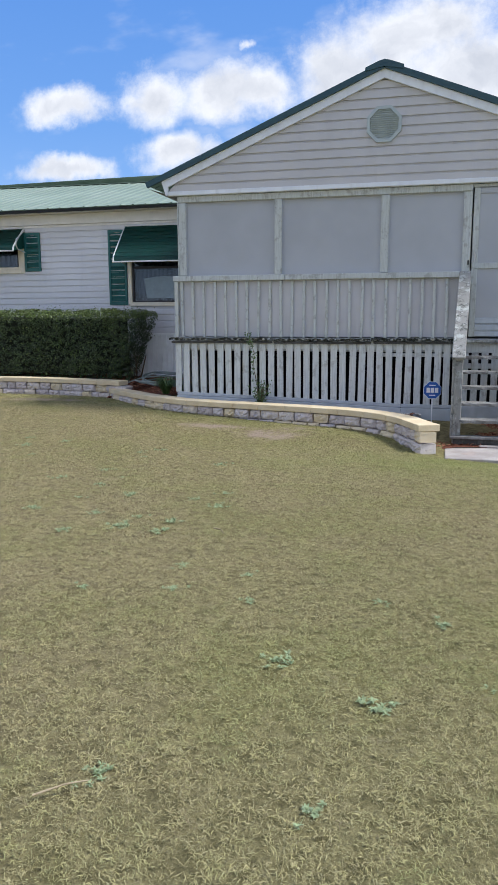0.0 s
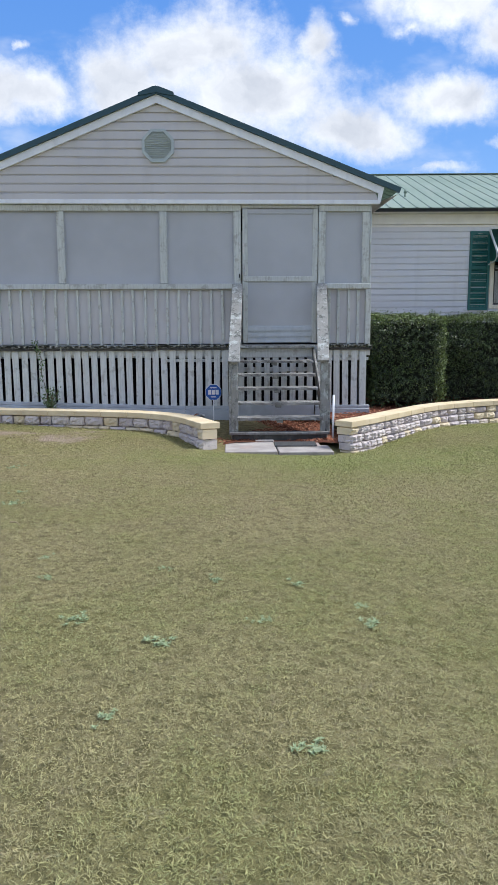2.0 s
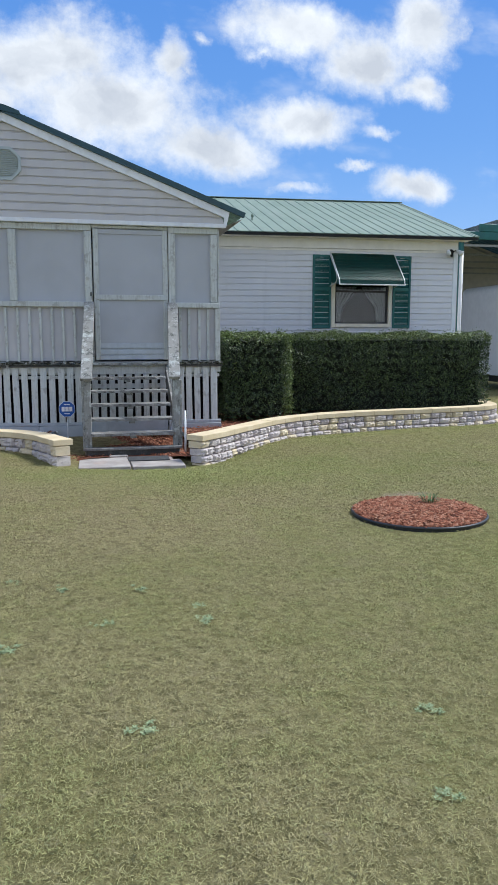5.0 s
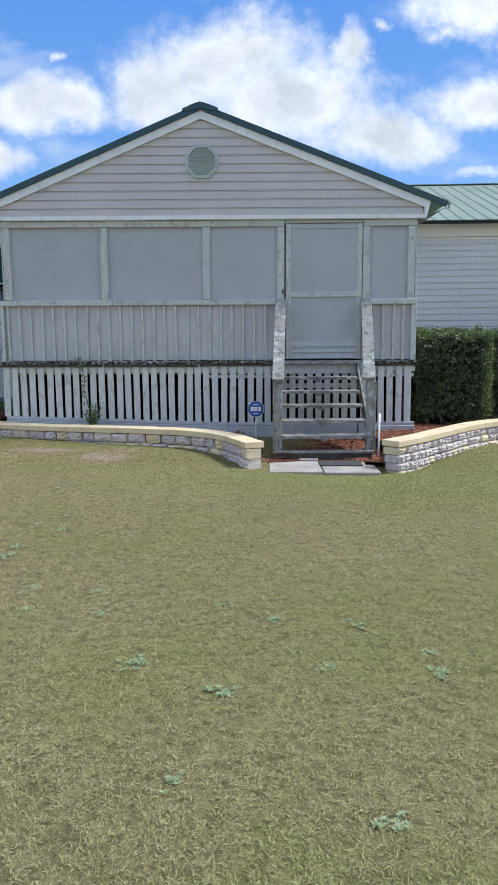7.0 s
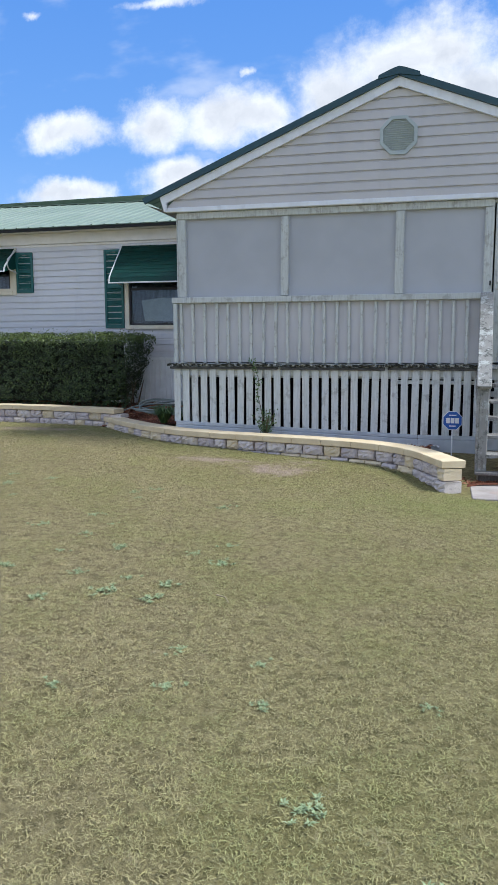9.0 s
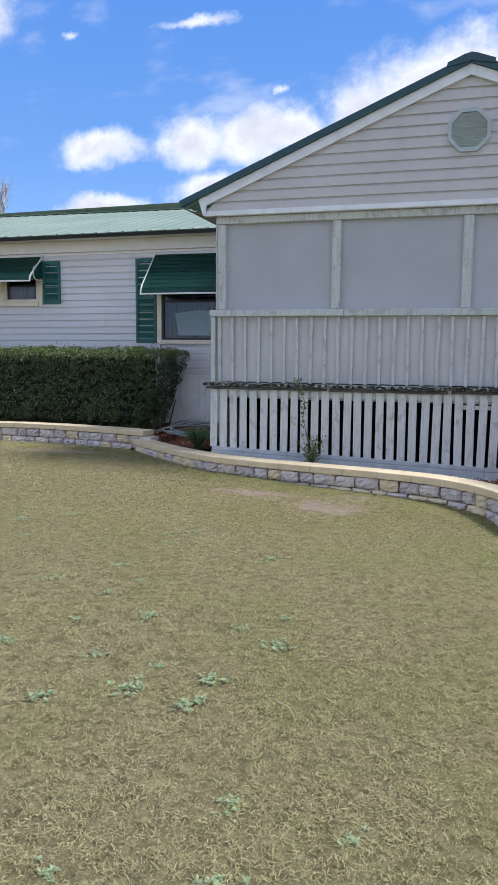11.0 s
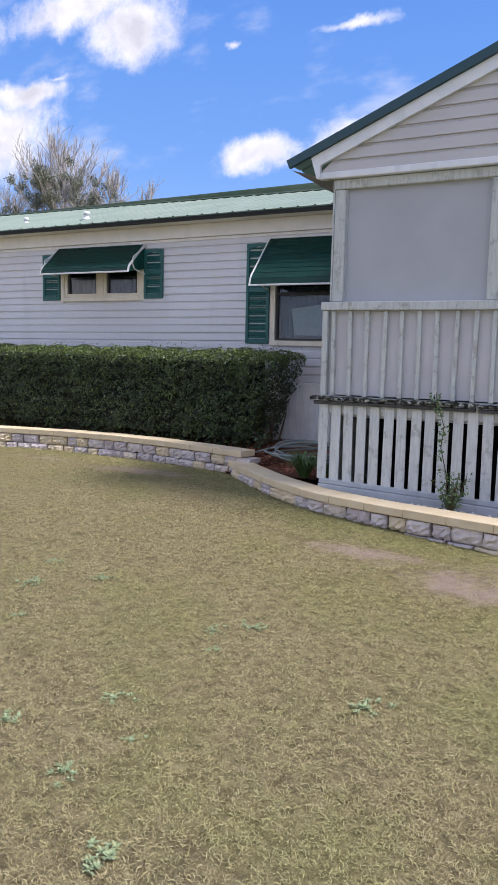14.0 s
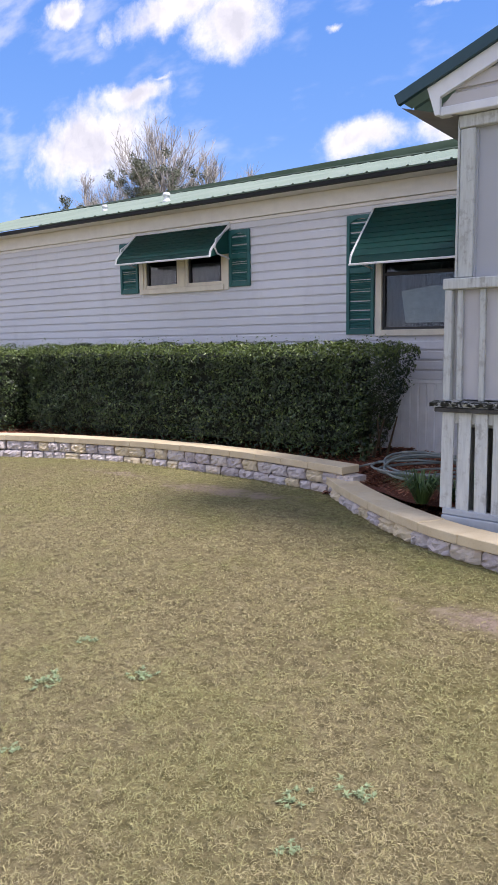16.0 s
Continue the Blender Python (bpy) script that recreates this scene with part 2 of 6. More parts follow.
def m_ground():
    """Soil and thatch under the lawn; attributes say where it is bare or greener."""
    m, k = material("lawn_soil", 0.95, 0, 0.1)
    dirt = k.add("ShaderNodeAttribute", attribute_name="dirt").outputs["Fac"]
    green = k.add("ShaderNodeAttribute", attribute_name="green").outputs["Fac"]
    a = k.noise(k.world, 1.1, 5, 0.6)
    b = k.noise(k.world, 14.0, 5, 0.7)
    c = k.noise(k.world, 90.0, 4, 0.7)
    straw = k.mix(k.span(b, 0.35, 0.65), (0.19, 0.155, 0.082), (0.35, 0.295, 0.155))
    straw = k.mix(k.math("MULTIPLY", k.span(a, 0.44, 0.64), 0.4), straw, k.mix(k.span(b, 0.3, 0.7), (0.20, 0.185, 0.065), (0.33, 0.30, 0.115)))
    col = k.mix(k.math("MULTIPLY", green, 0.75), straw, k.mix(k.span(b, 0.3, 0.7), (0.17, 0.195, 0.05), (0.31, 0.325, 0.10)))
    bare = k.span(k.math("ADD", dirt, k.math("MULTIPLY", k.math("SUBTRACT", k.noise(k.world, 5.0, 6, 0.7), 0.5), 1.5)), 0.32, 0.85)
    col = k.mix(bare, col, k.mix(k.span(b, 0.3, 0.7), k.mix(c, (0.27, 0.20, 0.155), (0.41, 0.315, 0.25)), k.mix(c, (0.34, 0.265, 0.20), (0.46, 0.37, 0.29))))
    col = k.mix(k.math("ADD", k.math("MULTIPLY", k.math("SUBTRACT", 1.0, bare), 0.14), k.math("MULTIPLY", k.span(c, 0.5, 0.75), 0.6), True), col, (0.07, 0.058, 0.03))
    put(k, col, k.math("ADD", c, b), 0.9, 0.03)
    return m


def m_blades():
    m, k = material("mown_grass_blades", 0.7, 0, 0.2)
    isle = k.add("ShaderNodeNewGeometry").outputs["Random Per Island"]
    green = k.add("ShaderNodeAttribute", attribute_name="green").outputs["Fac"]
    a = k.math("ADD", k.math("MULTIPLY", k.noise(k.world, 1.1, 4, 0.6), 0.55), k.math("MULTIPLY", k.noise(k.world, 6.0, 4, 0.65), 0.45))
    dry = k.ramp(isle, [(0.0, (0.18, 0.145, 0.075)), (0.25, (0.36, 0.305, 0.155)), (0.6, (0.445, 0.38, 0.205)), (0.85, (0.365, 0.33, 0.14)), (1.0, (0.47, 0.405, 0.235))])
    live = k.ramp(isle, [(0.0, (0.14, 0.145, 0.045)), (0.5, (0.285, 0.315, 0.105)), (0.85, (0.385, 0.365, 0.16)), (1.0, (0.215, 0.29, 0.09))])
    fac = k.math("ADD", k.math("MULTIPLY", k.span(a, 0.42, 0.60), 0.48), k.math("MULTIPLY", k.math("SUBTRACT", green, 0.04), 0.80), True)
    col = k.mix(fac, dry, live)
    # browner, mauve-tinged patches of dead thatch
    col = k.mix(k.math("MULTIPLY", k.span(k.noise(k.world, 7.0, 5, 0.7), 0.54, 0.68), 0.45), col, (0.25, 0.195, 0.135))
    col = k.mix(k.math("MULTIPLY", k.span(k.noise(k.world, 24.0, 4, 0.7), 0.56, 0.68), 0.6), col, (0.105, 0.085, 0.05))
    put(k, col)
    return m


def m_leaf(name, dark, light, rough=0.38, grain=0.0):
    m, k = material(name, rough, 0, 0.5)
    isle = k.add("ShaderNodeNewGeometry").outputs["Random Per Island"]
    patch = k.noise(k.world, 3.0, 3)
    if grain:
        isle = k.span(k.noise(k.world, grain, 3), 0.3, 0.7)
    col = k.ramp(isle, [(0.0, dark), (0.65, tuple(a * 0.7 + b * 0.3 for a, b in zip(dark, light))), (1.0, light)])
    col = k.mix(k.math("MULTIPLY", k.span(patch, 0.45, 0.7), 0.22), col, tuple(c * 1.1 for c in light))
    # sunlight on hedge tops and one end, put in as a yellower leaf colour
    sunlit = k.add("ShaderNodeAttribute", attribute_name="sunlit").outputs["Fac"]
    col = k.mix(sunlit, col, (0.20, 0.27, 0.065))
    put(k, col)
    return m


def m_mulch():
    m, k = material("red_bark_mulch", 0.9, 0, 0.2)
    isle = k.add("ShaderNodeNewGeometry").outputs["Random Per Island"]
    a = k.noise(k.world, 40.0, 4, 0.7)
    col = k.ramp(k.math("FRACT", k.math("ADD", isle, a)), [(0.0, (0.07, 0.026, 0.016)), (0.35, (0.24, 0.082, 0.045)), (0.75, (0.38, 0.165, 0.10)), (0.9, (0.45, 0.26, 0.17)), (1.0, (0.15, 0.05, 0.03))])
    put(k, col, a, 0.8, 0.02)
    return m


def m_glass(name="window_glass"):
    m, k = material(name, 0.03, 0, 0.25)
    k.b.inputs["Base Color"].default_value = (0.92, 0.95, 0.95, 1)
    k.b.inputs["Transmission Weight"].default_value = 1.0
    k.b.inputs["IOR"].default_value = 1.45
    return m


def m_curtain():
    m, k = material("lace_curtain", 0.9, 0, 0.1)
    a = k.noise(k.world, 45.0, 5, 0.7)
    col = k.mix(k.span(a, 0.3, 0.7), (0.13, 0.145, 0.18), (0.22, 0.235, 0.28))
    put(k, col, a, 0.3, 0.01)
    return m


def m_bark(name, lo, hi):
    m, k = material(name, 0.9, 0, 0.15)
    a = k.noise(k.vec("MULTIPLY", k.world, (6, 6, 1.5)), 2.0, 5, 0.7)
    put(k, k.mix(a, lo, hi), a, 0.8, 0.03)
    return m


M_SIDING = m_siding("white_vinyl_siding", (0.70, 0.70, 0.73))
M_GABLE = m_siding("pale_grey_vinyl_siding", (0.561, 0.549, 0.555))
M_CURTAIN_PALE = plain("pale_curtain_cloth", (0.46, 0.47, 0.50), 0.9, 0.12, 30.0)
M_CLOTH = plain("pale_blue_cloth", (0.34, 0.39, 0.42), 0.9, 0.1, 20.0)
M_GAP = weathered("black_gap_shade_wood", (0.10, 0.10, 0.095), (0.03, 0.028, 0.025), 0.9, 1.0)
M_TRIM = plain("white_trim_paint", (0.756, 0.786, 0.822), 0.5, 0.05, grime=0.25)
M_CREAM = plain("cream_window_vinyl", (0.779, 0.708, 0.578), 0.45, 0.06, grime=0.15)
M_FRIEZE = plain("cream_frieze_metal", (0.805, 0.776, 0.73), 0.5, 0.04, grime=0.08)
M_SKIRT = plain("white_skirting_vinyl", (0.848, 0.859, 0.86), 0.5, 0.05, grime=0.1)
M_PANEL = plain("grey_painted_panel", (0.538, 0.538, 0.557), 0.8, 0.07, 1.5, spec=0.2, bump=0.2, grime=0.15)
M_SCREEN = plain("grey_screen_fabric", (0.431, 0.45, 0.481), 0.85, 0.06, 1.2, spec=0.2, bump=0.2)
M_WOOD = weathered("weathered_white_wood", (0.587, 0.619, 0.6), (0.33, 0.31, 0.28), 0.4, 0.40)
M_PICKET = weathered("weathered_picket_wood", (0.671, 0.701, 0.683), (0.38, 0.365, 0.33), 0.35, 0.28)
M_RAIL = weathered("flaking_stair_wood", (0.455, 0.48, 0.465), (0.13, 0.10, 0.085), 1.15, 0.88)
M_TREAD = weathered("worn_tread_wood", (0.287, 0.287, 0.276), (0.13, 0.11, 0.10), 0.9, 0.95)
M_MILDEW = weathered("mildewed_edge_wood", (0.34, 0.34, 0.32), (0.10, 0.09, 0.08), 1.1, 1.0)
M_BASE = plain("blue_grey_base_paint", (0.432, 0.468, 0.504), 0.6, 0.08, grime=0.3)
M_LEDGE = m_ledge()
M_TEAL = plain("dark_green_metal_trim", (0.016, 0.062, 0.080), 0.4, 0.1)
M_GREEN = plain("green_awning_metal", (0.008, 0.076, 0.060), 0.38, 0.12, grime=0.2)
M_SHUT = plain("green_shutter_vinyl", (0.0138, 0.115, 0.109), 0.5, 0.12, grime=0.15)
M_SOFFIT = plain("grey_soffit_board", (0.42, 0.39, 0.37), 0.7, 0.08)
M_BLACK = plain("black_drip_edge", (0.006, 0.007, 0.007), 0.7, 0.1)
M_VENT = plain("grey_vent_plastic", (0.42, 0.48, 0.486), 0.55, 0.05)
M_DARK = plain("near_black_shade_and_tint", (0.014, 0.014, 0.016), 0.9, 0.1)
M_BLUE = plain("blue_sign_metal", (0.018, 0.102, 0.408), 0.4, 0.05)
M_WHITE = plain("white_plastic", (0.78, 0.79, 0.80), 0.4, 0.03)
M_HOSE = plain("grey_green_hose", (0.20, 0.23, 0.22), 0.5, 0.15)
M_EDGING = plain("black_plastic_edging", (0.022, 0.024, 0.026), 0.45, 0.15)
M_CHROME = plain("brushed_metal", (0.55, 0.55, 0.55), 0.35, 0.08, metal=1.0)
M_MAT = plain("dark_rubber_mat", (0.05, 0.052, 0.055), 0.85, 0.25, 12.0, bump=0.5)
M_RV = plain("white_fibreglass", (0.72, 0.73, 0.75), 0.35, 0.04, grime=0.15)
M_BEIGE = plain("beige_panel", (0.45, 0.42, 0.37), 0.6, 0.06, grime=0.2)
M_GALV = plain("galvanised_frame", (0.30, 0.31, 0.31), 0.45, 0.12, metal=0.6)
M_GALVP = plain("aluminium_frame_white", (0.70, 0.71, 0.70), 0.4, 0.05)
M_ROOF, M_STONE, M_CAP, M_CONC = m_roof(), m_stone(), m_cap(), m_concrete()
M_GROUND, M_BLADES, M_MULCH, M_GLASS, M_CURTAIN = m_ground(), m_blades(), m_mulch(), m_glass(), m_curtain()
M_HEDGE = m_leaf("hedge_leaves", (0.005, 0.016, 0.004), (0.085, 0.135, 0.036), 0.40)
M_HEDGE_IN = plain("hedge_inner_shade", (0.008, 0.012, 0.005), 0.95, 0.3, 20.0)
M_WEED = m_leaf("grey_green_weed", (0.22, 0.29, 0.14), (0.38, 0.44, 0.25), 0.9, 90.0)
M_VINE = m_leaf("vine_leaves", (0.04, 0.085, 0.02), (0.13, 0.21, 0.06), 0.5)
M_NEEDLE = m_leaf("dull_green_foliage", (0.12, 0.14, 0.105), (0.27, 0.30, 0.22), 0.8)
M_BARK = m_bark("grey_bark", (0.34, 0.31, 0.29), (0.56, 0.53, 0.50))
M_PEBBLE = plain("pale_pebble", (0.55, 0.55, 0.55), 0.8, 0.3, 40.0)
M_SASH = plain("dark_bronze_sash", (0.035, 0.033, 0.035), 0.5, 0.1)
M_TWIG = m_bark("dry_stick", (0.30, 0.23, 0.14), (0.50, 0.42, 0.28))
M_STEM = m_bark("brown_stem", (0.07, 0.05, 0.03), (0.18, 0.14, 0.09))


# ---- building helpers ----
def place_of(ob):
    m = ob.matrix_basis.copy()
    while ob.parent:
        m = ob.parent.matrix_basis @ ob.matrix_parent_inverse @ m
        ob = ob.parent
    return m


def thing(name, x, y, z, label, category, group="", kind=""):
    ob = new(name)
    ob.empty_display_size = 0.1
    ob.matrix_basis = Matrix.Translation((x, y, z))
    return tagged(ob, label, category, group, kind)


def mesh_of(name, bm, mat, smooth=False):
    me = bpy.data.meshes.new(name)
    bmesh.ops.recalc_face_normals(bm, faces=bm.faces[:])
    bm.to_mesh(me)
    bm.free()
    me.materials.append(mat)
    if smooth:
        me.shade_smooth()
    return me


def hang(ob, parent):
    ob.parent = parent
    ob.matrix_parent_inverse = place_of(parent).inverted()
    return ob


def part(name, bm, mat, parent, label="", smooth=False):
    """One mesh object, in world coordinates, under a thing or a part."""
    ob = hang(new(name, mesh_of(name, bm, mat, smooth)), parent)
    return tagged(ob, label)


def piece(name, me, m, parent):
    """An object on shared mesh data, at the world pose m, under parent."""
    ob = new(name, me)
    ob.matrix_basis = m
    return hang(ob, parent)


def solo(name, bm, mat, label, category, group="", kind="", smooth=False):
    return tagged(new(name, mesh_of(name, bm, mat, smooth)), label, category, group, kind)


def box(bm, x0, x1, y0, y1, z0, z1, bevel=0.0, m=None):
    r = bmesh.ops.create_cube(bm, size=1.0)
    vs = r["verts"]
    bmesh.ops.scale(bm, vec=(x1 - x0, y1 - y0, z1 - z0), verts=vs)
    bmesh.ops.translate(bm, vec=((x0 + x1) / 2, (y0 + y1) / 2, (z0 + z1) / 2), verts=vs)
    if bevel:
        es = list({e for v in vs for e in v.link_edges})
        r = bmesh.ops.bevel(bm, geom=es, offset=bevel, segments=1, affect="EDGES", profile=0.5)
        vs = list({v for f in r["faces"] for v in f.verts} | {v for v in vs if v.is_valid})
    if m is not None:
        bmesh.ops.transform(bm, matrix=m, verts=[v for v in vs if v.is_valid])
    return bm


def boxed(*a, **k):
    return box(bmesh.new(), *a, **k)


def prism(bm, outline, axis, lo, hi):
    """An outline (pairs in the other two axes, in order x, y, z) drawn out along an axis."""
    def at(p, h):
        q = list(p)
        q.insert("xyz".index(axis), h)
        return q
    a = [bm.verts.new(at(p, lo)) for p in outline]
    b = [bm.verts.new(at(p, hi)) for p in outline]
    bm.faces.new(a)
    bm.faces.new(b[::-1])
    n = len(outline)
    for i in range(n):
        bm.faces.new((a[i], b[i], b[(i + 1) % n], a[(i + 1) % n]))
    return bm


def beam(bm, a, b, w, h, up=(0, 0, 1), bevel=0.0):
    """A straight board from a to b, w wide across and h thick along up."""
    a, b = Vector(a), Vector(b)
    d = b - a
    zx = d.normalized()
    side = zx.cross(Vector(up)).normalized()
    top = side.cross(zx)
    m = Matrix((zx, side, top)).transposed().to_4x4()
    m.translation = (a + b) / 2
    return box(bm, -d.length / 2, d.length / 2, -w / 2, w / 2, -h / 2, h / 2, bevel, m)


def tube(bm, pts, r, sides=8, r_end=None, closed=False):
    pts = [Vector(p) for p in pts]
    n = len(pts)
    rings = []
    for i, p in enumerate(pts):
        if closed:
            d = (pts[(i + 1) % n] - pts[i - 1]).normalized()
        else:
            d = (pts[min(i + 1, n - 1)] - pts[max(i - 1, 0)]).normalized()
        s = d.cross(Vector((0, 0, 1)))
        s = s.normalized() if s.length > 1e-3 else Vector((1, 0, 0))
        t = s.cross(d)
        rr = r if r_end is None else r + (r_end - r) * i / (n - 1)
        rings.append([bm.verts.new(p + rr * (math.cos(a) * s + math.sin(a) * t)) for a in [2 * math.pi * j / sides for j in range(sides)]])
    for i in range(n if closed else n - 1):
        u, v = rings[i], rings[(i + 1) % n]
        for j in range(sides):
            bm.faces.new((u[j], u[(j + 1) % sides], v[(j + 1) % sides], v[j]))
    if not closed:
        bm.faces.new(rings[0])
        bm.faces.new(rings[-1][::-1])
    return bm


def step(v):
    v = np.clip(v, 0.0, 1.0)
    return v * v * (3 - 2 * v)


def raw_mesh(name, verts, faces, mat, attrs=None):
    """A mesh from numpy arrays; all faces have the same number of corners."""
    me = bpy.data.meshes.new(name)
    nv, nf, c = len(verts), len(faces), faces.shape[1]
    me.vertices.add(nv)
    me.vertices.foreach_set("co", np.ascontiguousarray(verts, np.float32).ravel())
    me.loops.add(nf * c)
    me.loops.foreach_set("vertex_index", np.ascontiguousarray(faces, np.int32).ravel())
    me.polygons.add(nf)
    me.polygons.foreach_set("loop_start", np.arange(0, nf * c, c, dtype=np.int32))
    for key, val in (attrs or {}).items():
        me.attributes.new(key, "FLOAT", "POINT").data.foreach_set("value", np.ascontiguousarray(val, np.float32))
    me.update(calc_edges=True)
    me.materials.append(mat)
    return me


# ---- the plan ----
PORCH_W, PORCH_D, FLOOR_Z = 6.10, 2.72, 1.28
HOUSE_Y, HOUSE_X0, HOUSE_X1 = 2.72, -13.0, 11.62
WALL_A = [(-10.2, -1.7), (-9.4, -0.85), (-8.6, -0.2), (-7.6, 0.38), (-6.7, 0.8), (-5.9, 1.03), (-5.0, 1.22), (-4.05, 1.33), (-3.1, 1.28), (-2.2, 1.12), (-1.45, 0.93)]
WALL_B = [(-1.68, 1.02), (-1.3, 0.62), (-0.8, 0.2), (-0.3, -0.18), (0.15, -0.42), (0.85, -0.62), (1.6, -0.78), (2.1, -0.88), (2.75, -1.08), (3.25, -1.48), (3.48, -1.92), (3.62, -2.27)]
WALL_R = [(5.46, -2.30), (5.88, -1.88), (6.58, -1.0), (7.1, -0.45), (7.7, -0.08), (8.5, 0.2), (9.4, 0.35), (10.3, 0.5), (11.1, 0.65), (11.6, 0.9), (11.85, 1.35), (11.9, 2.0)]


def tilt(x):
    """The house is not quite level: it rises towards the carport."""
    return 0.005 * (x - 3.0)


def ground_z(x, y):
    x, y = np.asarray(x, float), np.asarray(y, float)
    z = 0.13 - 0.08 * step((x - 3.5) / 3.0)
    z = z + 0.08 * step((2.5 - x) / 4.0) * step((y + 4.5) / 4.5)
    z = z - 0.115 * np.exp(-(((x - 4.5) / 1.8) ** 2 + ((y + 2.2) / 1.0) ** 2))
    z = z + 0.012 * np.sin(1.7 * x + 0.6 * y) * np.cos(1.1 * y - 0.4 * x)
    return z


def edge_y(x):
    """The line along which the lawn meets the walls and the slab."""
    xs = [p[0] for p in WALL_A[:-1]] + [-1.45] + [p[0] for p in WALL_B[1:]] + [3.84, 5.29] + [p[0] for p in WALL_R[:10]] + [12.0, 40.0]
    ys = [p[1] for p in WALL_A[:-1]] + [0.80] + [p[1] for p in WALL_B[1:]] + [-2.42, -2.42] + [p[1] for p in WALL_R[:10]] + [4.0, 40.0]
    return np.interp(x, xs, ys)


def dirt_at(x, y):
    d = np.zeros_like(x)
    for cx, cy, rx, ry, s in ((0.85, -1.42, 0.75, 0.24, 0.85), (1.75, -1.75, 0.6, 0.42, 0.85), (2.0, -1.25, 0.7, 0.22, 0.7), (2.85, -1.85, 0.45, 0.18, 0.6), (-2.6, 0.48, 1.15, 0.28, 0.85),
                              (-4.3, 0.62, 0.8, 0.2, 0.7), (7.2, -4.85, 0.45, 0.22, 0.8), (0.3, -2.3, 0.35, 0.25, 0.35)):
        d = np.maximum(d, s * np.exp(-(((x - cx) / rx) ** 2 + ((y - cy) / ry) ** 2)))
    return d


def green_at(x, y):
    g = 0.85 * np.exp(-(((x - 5.0) / 2.2) ** 2 + ((y + 3.1) / 1.1) ** 2))
    g = g + 0.45 * step((x - 4.0) / 4.0) + 0.30 * step((-5.2 - y) / 2.0) * step((x - 1.2) / 2.5) + 0.4 * np.exp(-((y - edge_y(x) + 0.25) / 0.3) ** 2)
    return np.clip(g, 0, 1)


# ---- ground ----
def build_ground():
    def axis(lo, hi, st, far):
        core = np.arange(lo, hi + 1e-6, st)
        out = np.cumsum(st * 1.35 ** np.arange(1, 40))
        out = out[out < far]
        return np.concatenate([(lo - out)[::-1], core, hi + out])
    xs, ys = axis(-12, 16, 0.2, 900), axis(-13, 6, 0.2, 900)
    gx, gy = np.meshgrid(xs, ys)
    gx, gy = gx.ravel(), gy.ravel()
    gz = ground_z(np.clip(gx, -20, 25), np.clip(gy, -25, 20))
    n, m = len(xs), len(ys)
    i = (np.arange(m - 1)[:, None] * n + np.arange(n - 1)[None]).ravel()
    faces = np.stack([i, i + 1, i + n + 1, i + n], 1)
    me = raw_mesh("ground", np.stack([gx, gy, gz], 1), faces, M_GROUND, {"dirt": dirt_at(gx, gy), "green": green_at(gx, gy)})
    me.shade_smooth()
    tagged(new("ground", me), "dry straw-coloured lawn soil with bare patches", "lawn", kind="structure")


